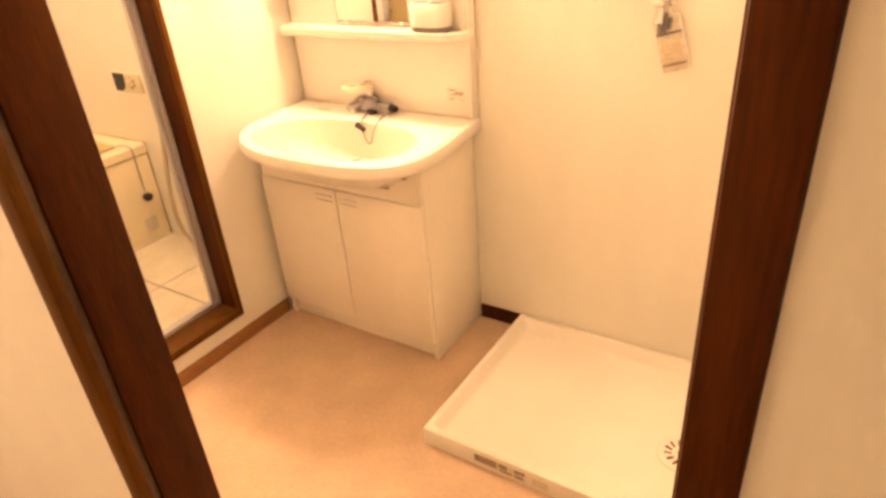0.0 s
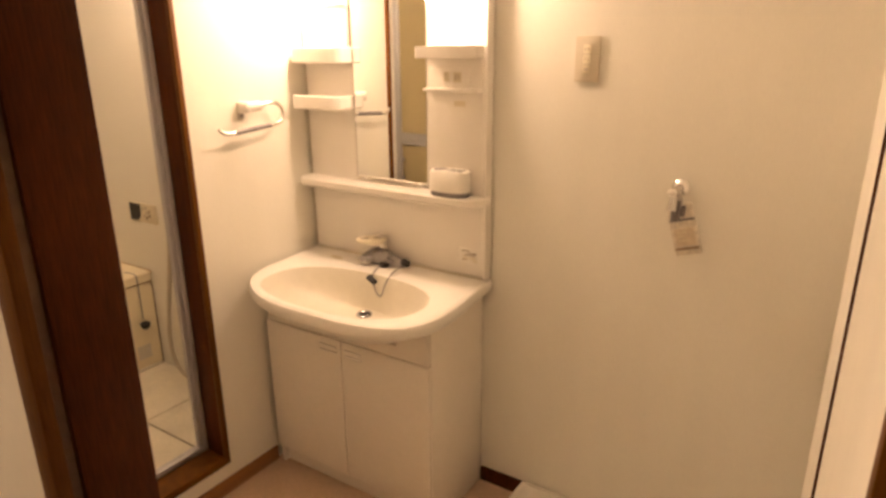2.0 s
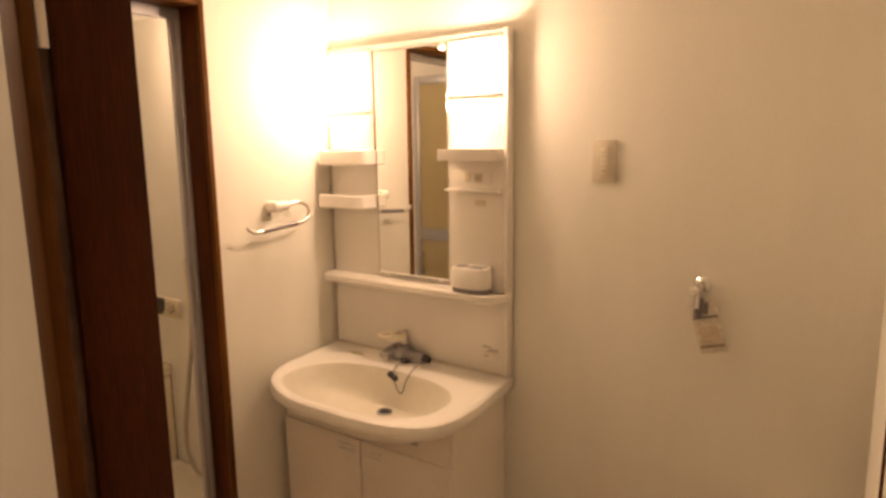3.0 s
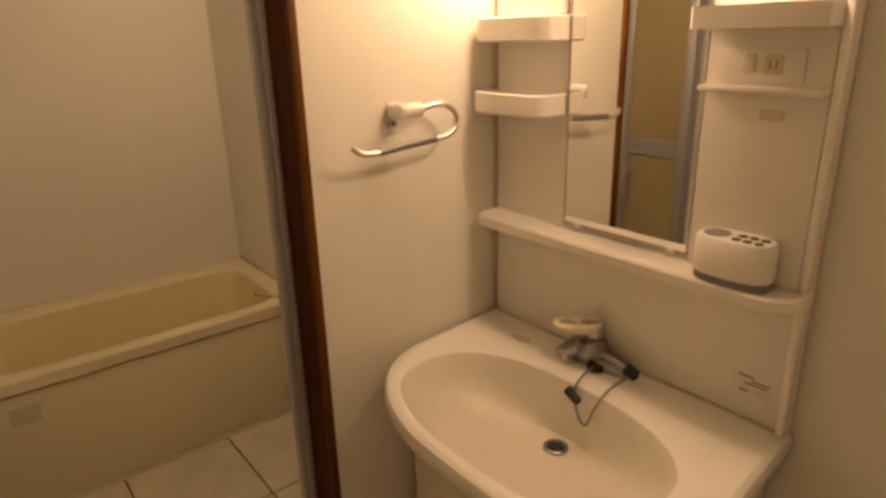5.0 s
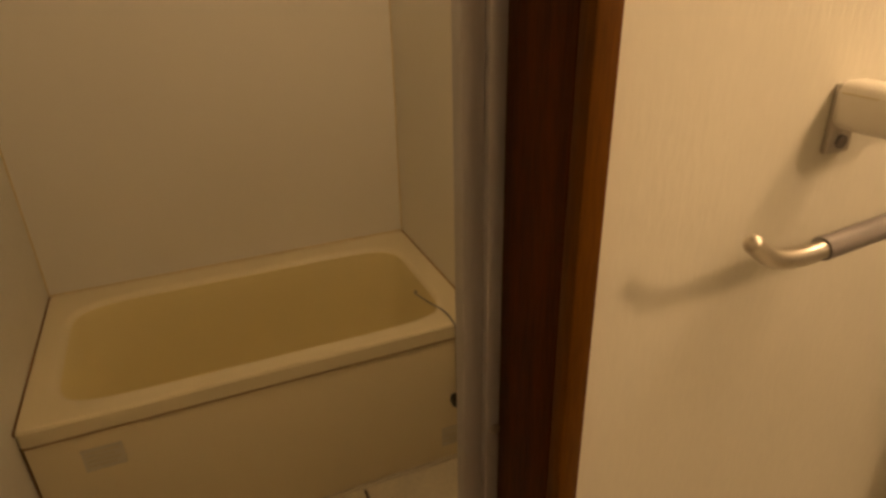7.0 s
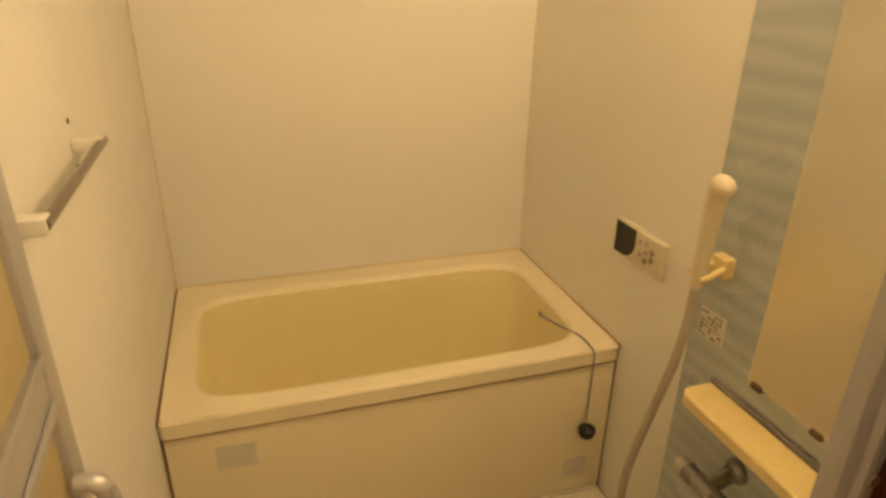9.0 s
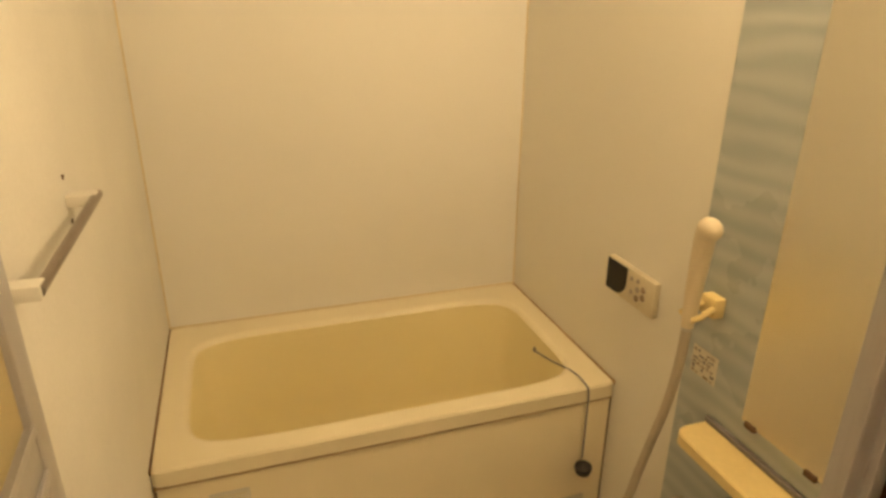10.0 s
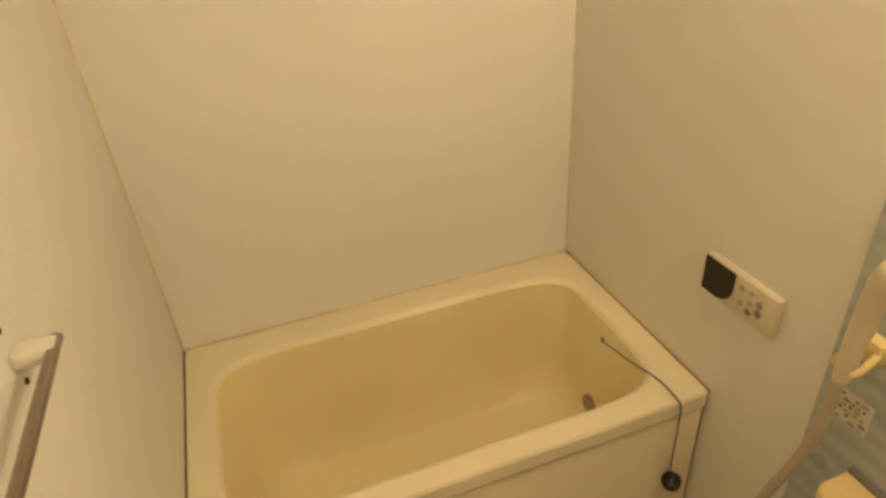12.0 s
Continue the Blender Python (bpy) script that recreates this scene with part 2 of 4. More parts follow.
def build_washroom():
    solid("floor", box(B(), 0.0, 2.2, -1.50, 0.0, -0.06, 0.0), VINYL, "mottled beige vinyl floor", "floor", "structure")
    solid("wall_north", box(B(), -0.02, 2.2, 0.0, 0.10, -0.06, CEIL), WALLPAPER, "off-white wallpapered wall behind the vanity", "wall", "structure")
    bm = B()
    box(bm, -0.09, 0.0, FR0, 0.0, -0.06, CEIL)
    box(bm, -0.09, 0.0, HALL, FR1, -0.06, CEIL)
    box(bm, -0.09, 0.0, FR1, FR0, DZ1, CEIL)
    box(bm, -0.09, 0.0, FR1, FR0, -0.06, DZ0)
    solid("wall_west", bm, WALLPAPER, "off-white wallpapered wall with the bathroom doorway", "wall", "structure")
    solid("wall_east", box(B(), RIGHT, RIGHT + 0.08, FRONT, 0.0, -0.06, CEIL), WALLPAPER, "off-white wallpapered wall beside the washer pan", "wall", "structure")
    bm = B()
    box(bm, -0.09, JL - 0.030, HALL, FRONT, 0.0, CEIL)
    box(bm, JR + 0.040, 3.2, HALL, FRONT, 0.0, CEIL)
    box(bm, JL - 0.030, JR + 0.040, HALL, FRONT, 2.05, CEIL)
    solid("wall_south", bm, WALLPAPER, "off-white wall with the entrance opening", "wall", "structure")
    solid("ceiling", box(B(), -0.09, 2.2, HALL, 0.1, CEIL, CEIL + 0.08), CEILING, "plain white papered ceiling", "ceiling", "structure")
    # skirting
    bm = box(B(), 0.0, 0.010, FRONT, -0.312, 0.0, 0.055, 0.002)
    solid("baseboard", bm, SKIRTING, "brown wooden skirting under the bathroom doorway", "baseboard", "structure")
    solid("baseboard", box(B(), 0.727, 0.900, -0.010, 0.0, 0.0, 0.055, 0.002), DARK_WOOD, "dark brown skirting along the back wall", "baseboard", "structure")
    solid("baseboard", box(B(), RIGHT - 0.010, RIGHT, FRONT, -0.002, 0.0, 0.055, 0.002), DARK_WOOD, "dark brown skirting behind the washer pan", "baseboard", "structure")
    # thin dark batten on the right wall
    solid("trim", box(B(), RIGHT - 0.004, RIGHT + 0.001, -0.781, -0.772, 0.057, CEIL), DARK_WOOD, "thin dark wooden strip down the wall", "trim", "structure")


def build_entrance():
    t = thing("door_1", (JL, -1.45, 0), "dark brown wooden entrance frame with a sliding-door slot", "door frame", kind="structure")
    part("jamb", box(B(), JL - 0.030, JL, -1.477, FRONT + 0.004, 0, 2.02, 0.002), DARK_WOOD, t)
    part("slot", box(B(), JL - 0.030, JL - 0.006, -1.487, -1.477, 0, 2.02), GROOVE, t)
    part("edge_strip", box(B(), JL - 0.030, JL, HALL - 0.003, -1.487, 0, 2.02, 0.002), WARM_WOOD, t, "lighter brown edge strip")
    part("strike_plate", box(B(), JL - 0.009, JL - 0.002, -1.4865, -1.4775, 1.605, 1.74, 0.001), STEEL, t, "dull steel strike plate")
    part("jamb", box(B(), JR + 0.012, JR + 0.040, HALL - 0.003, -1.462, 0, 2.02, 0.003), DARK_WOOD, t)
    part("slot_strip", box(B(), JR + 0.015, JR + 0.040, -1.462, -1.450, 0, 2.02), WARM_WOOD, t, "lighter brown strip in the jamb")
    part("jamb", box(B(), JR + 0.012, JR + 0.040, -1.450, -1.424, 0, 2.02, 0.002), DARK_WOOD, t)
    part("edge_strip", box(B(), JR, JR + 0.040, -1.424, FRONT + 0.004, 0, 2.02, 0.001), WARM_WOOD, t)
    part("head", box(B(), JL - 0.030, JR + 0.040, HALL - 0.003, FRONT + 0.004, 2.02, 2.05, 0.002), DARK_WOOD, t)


def build_hall():
    solid("hall_floor", box(B(), -0.09, 3.2, -2.9, HALL, -0.06, -0.002), HALL_FLOOR, "brown wooden hall floor", "floor", "structure")
    bm = B()
    box(bm, -0.19, -0.09, -2.9, HALL, -0.06, CEIL)
    box(bm, 3.2, 3.3, -2.9, HALL + 0.1, -0.06, CEIL)
    box(bm, -0.19, 3.3, -3.0, -2.9, -0.06, CEIL)
    solid("hall_wall", bm, WALLPAPER, "off-white hall walls", "wall", "structure")
    solid("hall_ceiling", box(B(), -0.19, 3.3, -3.0, HALL, CEIL, CEIL + 0.08), CEILING, "plain hall ceiling", "ceiling", "structure")
    t = thing("hall_lamp", (0.15, -2.0, CEIL), "round frosted ceiling lamp in the hall", "lamp")
    part("base", turned(B(), [(0.10, -0.02), (0.10, 0.0)], (0.15, -2.0, CEIL)), PLASTIC, t)
    part("shade", turned(B(), [(0.06, -0.085), (0.11, -0.07), (0.14, -0.04), (0.14, -0.021)], (0.15, -2.0, CEIL)), HALL_GLOW, t, "glowing frosted shade")


# ---- bathroom shell ----
BX0, BX1 = -1.672, -0.165
BY0, BY1 = -1.210, -0.092
BFLOOR, BCEIL = 0.020, 2.08
RIM = 0.507
TUBX = -1.023


def build_bathroom():
    floor = solid("bath_floor", box(B(), BX0 - 0.05, -0.09, BY0 - 0.12, BY1 + 0.05, -0.06, BFLOOR), GROOVE, "cream resin bathroom floor with dark joints", "floor", "structure")
    for i in range(2):
        for j in range(3):
            x0, y0 = -1.04 + i * 0.42, BY0 + 0.002 + j * 0.3715
            part("floor_panel", box(B(), x0 + 0.003, x0 + 0.417, y0 + 0.003, y0 + 0.3685, BFLOOR - 0.002, BFLOOR + 0.006, 0.002, 1), BATH_FLOOR, floor)
    solid("bath_wall_west", box(B(), BX0 - 0.05, BX0, BY0 - 0.05, BY1 + 0.05, 0, BCEIL), WEST_PANEL, "glossy white panel wall behind the tub", "wall", "structure")
    solid("bath_wall_south", box(B(), BX0, BX1, BY0 - 0.05, BY0, 0, BCEIL), BATH_LEATHER, "embossed white panel wall with the towel bar", "wall", "structure")
    solid("bath_wall_north", box(B(), BX0, -0.797, BY1, BY1 + 0.016, 0, BCEIL), BATH_PANEL, "white panel wall with the bath control", "wall", "structure")
    solid("bath_wall_accent", box(B(), -0.795, BX1, BY1 - 0.003, BY1 + 0.016, 0, BCEIL), BLUE, "pale blue rippled accent panel", "wall", "structure")
    bm = B()
    box(bm, BX1, -0.112, -0.465, BY1 + 0.016, 0, BCEIL)
    box(bm, BX1, -0.112, BY0 - 0.05, -1.205, 0, BCEIL)
    box(bm, BX1, -0.112, -1.205, -0.465, 1.925, BCEIL)
    solid("bath_wall_east", bm, BATH_PANEL, "white panel wall round the bathroom doorway", "wall", "structure")
    solid("bath_ceiling", box(B(), BX0 - 0.05, -0.091, BY0 - 0.05, BY1 + 0.016, BCEIL, BCEIL + 0.05), CEILING, "white bathroom ceiling panel", "ceiling", "structure")
    # sealant in the two upright corners
    solid("trim", box(B(), BX0 - 0.001, BX0 + 0.004, BY0 - 0.001, BY0 + 0.004, RIM, BCEIL), SEALANT, "yellowed sealant line in the wall corner", "sealant", "structure")
    solid("trim", box(B(), BX0 - 0.001, BX0 + 0.003, BY1 - 0.003, BY1 + 0.001, RIM, BCEIL), SEALANT, "yellowed sealant line in the wall corner", "sealant", "structure")


# ---- bathroom doorway ----
def build_bath_doorway():
    f = thing("door_frame", (0, -0.875, DZ0), "brown wooden frame round the bathroom doorway", "door frame", kind="structure")
    for a, b in ((FR0, FR0 - 0.018), (FR1, FR1 + 0.018)):
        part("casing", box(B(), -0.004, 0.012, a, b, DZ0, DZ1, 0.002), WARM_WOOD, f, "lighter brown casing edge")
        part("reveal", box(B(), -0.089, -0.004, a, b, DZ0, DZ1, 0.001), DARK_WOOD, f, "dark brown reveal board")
    part("head", box(B(), -0.089, 0.012, FR1 + 0.018, FR0 - 0.018, DZ1 - 0.018, DZ1, 0.002), WARM_WOOD, f)
    part("sill", box(B(), -0.089, 0.012, FR1 + 0.018, FR0 - 0.018, DZ0, DZ0 + 0.030, 0.002), WARM_WOOD, f)
    t = thing("aluminium_frame", (-0.10, -0.875, DZ0 + 0.03), "brushed aluminium frame of the bathroom folding door", "door frame", kind="structure")
    z0, z1 = DZ0 + 0.030, DZ1 - 0.020
    for a, s in ((-0.5445, -1), (-1.2135, 1)):
        part("stile", box(B(), -0.110, -0.082, a, a + s * 0.016, z0, z1, 0.002), ALUMINIUM, t)
        part("stile_lip", box(B(), -0.105, -0.088, a + s * 0.016, a + s * 0.034, z0, z1, 0.002), ALUMINIUM, t)
        for z in (0.45, 1.05, 1.62):
            part("screw", turned(B(), [(0.005, 0), (0.005, 0.0015), (0.003, 0.002)], (-0.0815, a + s * 0.008, z), "X"), STEEL, t)
    part("head", box(B(), -0.112, -0.082, -1.1975, -0.5605, z1 - 0.03, z1, 0.002), ALUMINIUM, t)
    part("sill", box(B(), -0.112, -0.082, -1.1975, -0.5605, z0, z0 + 0.02, 0.002), ALUMINIUM, t)


def door_leaf(t, m, handle):
    """One leaf of the folding door, drawn flat and then turned by m."""
    w, z0, z1 = 0.305, DZ0 + 0.058, DZ1 - 0.062

    def put(name, bm, mat, parent, label=""):
        bmesh.ops.transform(bm, matrix=m, verts=bm.verts)
        return part(name, bm, mat, parent, label)
    leaf = put("leaf", box(B(), 0.003, w, -0.009, 0.009, z1 - 0.045, z1, 0.002), ALUMINIUM, t)
    put("stile", box(B(), 0.0, 0.038, -0.011, 0.011, z0, z1, 0.003), ALUMINIUM, leaf)
    put("stile", box(B(), w - 0.038, w, -0.011, 0.011, z0, z1, 0.003), ALUMINIUM, leaf)
    put("kick_rail", box(B(), 0.038, w - 0.038, -0.009, 0.009, z0, z0 + 0.10, 0.003), ALUMINIUM, leaf)
    put("louvre", box(B(), 0.038, w - 0.038, -0.015, -0.011, z0 + 0.10, z0 + 0.115, 0.002), ALUMINIUM, leaf)
    bm = box(B(), 0.038, w - 0.038, -0.010, 0.010, 1.012, 1.066, 0.002)
    box(bm, 0.036, w - 0.036, -0.015, -0.009, 1.005, 1.020, 0.004)
    box(bm, 0.036, w - 0.036, -0.013, -0.009, 1.058, 1.070, 0.003)
    put("middle_rail", bm, ALUMINIUM, leaf)
    put("upper_sheet", box(B(), 0.038, w - 0.038, -0.003, 0.003, 1.066, z1 - 0.045), RESIN, leaf, "yellowed frosted resin sheet")
    put("lower_sheet", box(B(), 0.038, w - 0.038, -0.003, 0.003, z0 + 0.10, 1.012), RESIN, leaf, "yellowed frosted resin sheet")
    if handle:
        bm = tube(B(), [(0.256, -0.011, 0.82), (0.256, -0.030, 0.824), (0.256, -0.038, 0.84), (0.256, -0.040, 0.87), (0.256, -0.038, 0.905), (0.256, -0.030, 0.922), (0.256, -0.011, 0.926)], 0.010)
        put("handle", bm, ALUMINIUM, leaf, "grey metal pull handle")


def build_folding_door():
    t = thing("folding_door", (-0.12, -1.17, DZ0 + 0.05), "frosted folding bathroom door, folded open against its jamb", "folding door")
    door_leaf(t, pose(-0.135, -1.188, 0, 0, 0, 181), False)
    door_leaf(t, pose(-0.135, -1.161, 0, 0, 0, 183), True)


# ---- vanity ----
def build_vanity():
    t = thing("vanity_cabinet", (0.38, -0.16, 0), "cream two-door vanity cabinet under the basin", "cabinet")
    bm = box(B(), 0.708, 0.725, -0.312, -0.002, 0.0, 0.716, 0.002)
    part("side_panel", bm, LAMINATE, t)
    part("side_panel", box(B(), 0.028, 0.045, -0.312, -0.002, 0.0, 0.716, 0.002), LAMINATE, t)
    part("back_panel", box(B(), 0.045, 0.708, -0.012, -0.002, 0.07, 0.705), LAMINATE, t)
    part("floor_panel", box(B(), 0.045, 0.708, -0.295, -0.012, 0.078, 0.092), LAMINATE, t)
    part("kick_board", box(B(), 0.045, 0.708, -0.292, -0.280, 0.0, 0.074, 0.001), LAMINATE, t)
    bm = box(B(), 0.031, 0.714, -0.319, -0.306, 0.5945, 0.632)
    for x0, x1, z in ((0.031, 0.130, 0.704), (0.130, 0.210, 0.674), (0.600, 0.670, 0.674), (0.670, 0.714, 0.704)):
        box(bm, x0, x1, -0.319, -0.306, 0.632, z)
    part("top_rail", bm, LAMINATE, t)
    for x0, x1, hx in ((0.031, 0.375, 0.325), (0.379, 0.723, 0.430)):
        door = part("door", box(B(), x0, x1, -0.330, -0.313, 0.080, 0.594, 0.003), LAMINATE, t)
        bm = box(B(), hx - 0.036, hx + 0.036, -0.337, -0.329, 0.548, 0.553, 0.002)
        box(bm, hx - 0.036, hx + 0.036, -0.338, -0.330, 0.566, 0.573, 0.002)
        part("handle", bm, ENAMEL, door, "small moulded finger grip")
    part("hinge_cap", rod(B(), (0.727, -0.318, 0.592), (0.734, -0.318, 0.592), 0.004), ENAMEL, t)


BCX = 0.404


def basin_outline(inset, z, count=96, drop=0.0):
    """Plan of the basin: straight back, straight sides, bowed front."""
    ring = []
    a, b, yc = 0.383 - inset, 0.263 - inset, -0.27
    for k in range(count):
        u = 2 * math.pi * k / count
        c, s = math.cos(u), math.sin(u)
        n = 2.75 + 0.55 * math.tanh(3 * c)
        x = BCX + a * math.copysign(abs(c) ** (2 / n), c)
        if s < 0:
            y = yc - b * abs(s) ** (2 / n)
        else:
            y = min(-0.003 - inset * 0.0, yc + 0.60 * abs(s) ** (2 / 5))
            x = BCX + a * math.copysign(min(1, abs(c) ** (2 / 9)), c)
        x -= 0.028 * (1 - min(1, -y / 0.25))
        ring.append((x, y, z))
    return ring


def build_basin():
    t = thing("wash_basin", (BCX, -0.28, 0.70), "glossy white wash basin with a bowed front, on the vanity cabinet", "basin")
    cx, cy = 0.406, -0.335

    def bowl(f, z, dx=0.0, dy=0.0):
        return squircle(cx + dx, cy + dy, 0.298 * f, 0.167 * f, z, 2.4, 96)
    # the ring order of both plans is the same, so they skin cleanly
    rings = [bowl(0.3, 0.634, 0.0, 0.090), bowl(0.72, 0.654, 0.0, 0.050), bowl(0.90, 0.694, 0.0, 0.020), bowl(1.0, 0.728), basin_outline(0.016, 0.737), basin_outline(0.005, 0.744), basin_outline(0.0, 0.755),
             basin_outline(0.0, 0.770), basin_outline(0.004, 0.781), basin_outline(0.014, 0.787), basin_outline(0.030, 0.785)]
    rings += [bowl(1.03, 0.7845), bowl(1.005, 0.783), bowl(0.988, 0.776), bowl(0.94, 0.745, 0.0, 0.004), bowl(0.84, 0.708, -0.002, 0.016), bowl(0.64, 0.676, -0.005, 0.046),
              bowl(0.38, 0.659, -0.010, 0.085), bowl(0.11, 0.654, -0.012, 0.112)]
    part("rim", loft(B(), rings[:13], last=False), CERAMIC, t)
    part("bowl", loft(B(), rings[12:], first=False), BOWL_CERAMIC, t, "bowl, slightly darker and yellower than the rim")
    bm = turned(B(), [(0.026, 0.0), (0.026, 0.004), (0.022, 0.006), (0.017, 0.003), (0.016, 0.001)], (0.394, -0.223, 0.655))
    drain = part("drain", bm, DARK_CHROME, t, "worn metal drain ring")
    part("drain_hole", turned(B(), [(0.0165, 0), (0.0165, 0.0036)], (0.394, -0.223, 0.655)), BLACK, drain)
    bm = B()
    loft(bm, [squircle(0.176, -0.105, 0.026, 0.009, 0.786, 3, 32), squircle(0.176, -0.105, 0.026, 0.009, 0.7885, 3, 32), squircle(0.176, -0.105, 0.020, 0.005, 0.7865, 3, 32)])
    part("overflow_slot", bm, AGED, t)
    part("seal", box(B(), 0.012, 0.748, -0.033, -0.031, 0.785, 0.789), AGED, t)


def build_faucet():
    t = thing("basin_faucet", (0.385, -0.10, 0.786), "worn chrome single-lever basin faucet on the basin's ledge", "faucet")
    bm = B()
    loft(bm, [squircle(0.40, -0.098, 0.085, 0.026, 0.786, 3, 40), squircle(0.40, -0.098, 0.085, 0.026, 0.800, 3, 40), squircle(0.40, -0.098, 0.078, 0.021, 0.808, 3, 40)])
    part("base", bm, DARK_CHROME, t)
    rings = [squircle(0.378, -0.100, a, b, z, 2.3, 40) for a, b, z in ((0.046, 0.034, 0.800), (0.048, 0.036, 0.812), (0.044, 0.033, 0.824), (0.034, 0.026, 0.834), (0.018, 0.014, 0.840))]
    part("body", loft(B(), rings), DARK_CHROME, t)
    part("column", turned(B(), [(0.017, 0.0), (0.016, 0.020), (0.0145, 0.060), (0.0145, 0.078)], (0.384, -0.088, 0.806)), SATIN, t, "satin column under the tray")
    rings = [[(0.362 + p[0] - k * 0.012, -0.112 - k * 0.046, 0.818 + p[1] - k * 0.010) for p in squircle(0, 0, 0.030 - 0.012 * k, 0.015 - 0.003 * k, 0, 2.4, 24)] for k in (0, 0.3, 0.6, 0.85, 1.0)]
    spout = part("spout", loft(B(), rings), DARK_CHROME, t)
    part("aerator", rod(B(), (0.358, -0.148, 0.806), (0.358, -0.148, 0.793), 0.011), STEEL, spout)
    part("collar", turned(B(), [(0.017, 0), (0.018, 0.006), (0.017, 0.012)], (0.420, -0.128, 0.788)), BLACK, t, "black rubber collar")
    bm = tube(B(), [(0.405, -0.102, 0.812), (0.450, -0.107, 0.812), (0.492, -0.112, 0.808)], 0.0115)
    arm = part("hose_arm", bm, DARK_CHROME, t)
    part("cap", rod(B(), (0.488, -0.112, 0.811), (0.512, -0.115, 0.807), 0.0128, 0.0115), BLACK, arm, "black end cap")
    t.location += Vector((-0.036, 0.036, -0.001))
    c = thing("basin_plug", (0.41, -0.15, 0.75), "black rubber plug hanging on a dark bead chain", "plug")
    part("chain", tube(B(), [(0.386, -0.095, 0.797), (0.392, -0.140, 0.796), (0.402, -0.180, 0.782), (0.418, -0.192, 0.748), (0.432, -0.192, 0.722), (0.446, -0.190, 0.726), (0.456, -0.184, 0.762), (0.462, -0.150, 0.793), (0.466, -0.098, 0.803)], 0.0024, 8), GREY, c)
    part("plug", rod(B(), (0.388, -0.184, 0.776), (0.420, -0.190, 0.764), 0.0105, 0.0085), BLACK, c)


def build_soap_tray():
    t = thing("soap_tray", (0.380, -0.112, 0.88), "cream two-hole toothbrush and soap tray on the faucet's post", "soap tray")
    m = Matrix.Translation((0.378, -0.122, 0)) @ pose(0, 0, -0.010, 0, 0, 48) @ Matrix.Diagonal((1.02, 0.92, 1, 1))

    def put(name, bm, mat, parent, label=""):
        bmesh.ops.transform(bm, matrix=m, verts=bm.verts)
        return part(name, bm, mat, parent, label)
    rings = [squircle(0.012, 0, 0.024, 0.020, 0.8900, 2.4, 40), squircle(0.012, 0, 0.029, 0.023, 0.893, 2.4, 40), squircle(0.003, 0, 0.045, 0.027, 0.900, 2.6, 40), squircle(0, 0, 0.051, 0.030, 0.904, 2.6, 40),
             squircle(0, 0, 0.052, 0.031, 0.911, 2.6, 40), squircle(0, 0, 0.050, 0.029, 0.9135, 2.6, 40), squircle(0, 0, 0.047, 0.026, 0.911, 2.6, 40)]
    put("dish", loft(B(), rings), CREAM, t)
    for x in (-0.023, 0.023):
        bm = B()
        outer, top, inside, low = [squircle(x, 0, a, b, z, 2, 24) for a, b, z in ((0.0215, 0.019, 0.911), (0.020, 0.0175, 0.914), (0.0175, 0.015, 0.9135), (0.0165, 0.014, 0.9115))]
        put("hole_rim", loft(bm, [outer, top, inside, low], True, False), CREAM, t)
        put("hole", loft(B(), [squircle(x, 0, 0.0168, 0.0143, 0.9112, 2, 24), squircle(x, 0, 0.0168, 0.0143, 0.9122, 2, 24)]), SOFT_GAP, t)
    t.location += Vector((-0.050, 0.034, -0.024))


def shelf_tray(x0, x1, z0, z1, depth, lip, parent, name):
    """A moulded shelf with a bowed front corner."""
    w = (x1 - x0)

    def plan(inset, z):
        pts = [(x0 + inset, -0.0302 - inset * 0.5), (x0 + inset, -depth * 0.80 + inset)]
        for k in range(7):
            a = radians(90 * k / 6)
            pts.append((x0 + inset + 0.035 * (1 - math.cos(a)), -depth * 0.80 - 0.02 * math.sin(a) + inset))
        for k in range(7):
            a = radians(90 * k / 6)
            pts.append((x1 - inset - 0.05 * (1 - math.sin(a)), -depth + inset + 0.03 * (1 - math.cos(a))))
        pts += [(x1 - inset, -0.0302 - inset * 0.5)]
        return [(x, y, z) for x, y in pts]
    rings = [plan(0.006, z0), plan(0.0, z0 + 0.004), plan(0.0, z1 - 0.003), plan(0.003, z1)]
    if lip:
        rings += [plan(0.007, z1), plan(0.008, z0 + 0.006)]
    return part(name, loft(B(), rings), ENAMEL, parent)


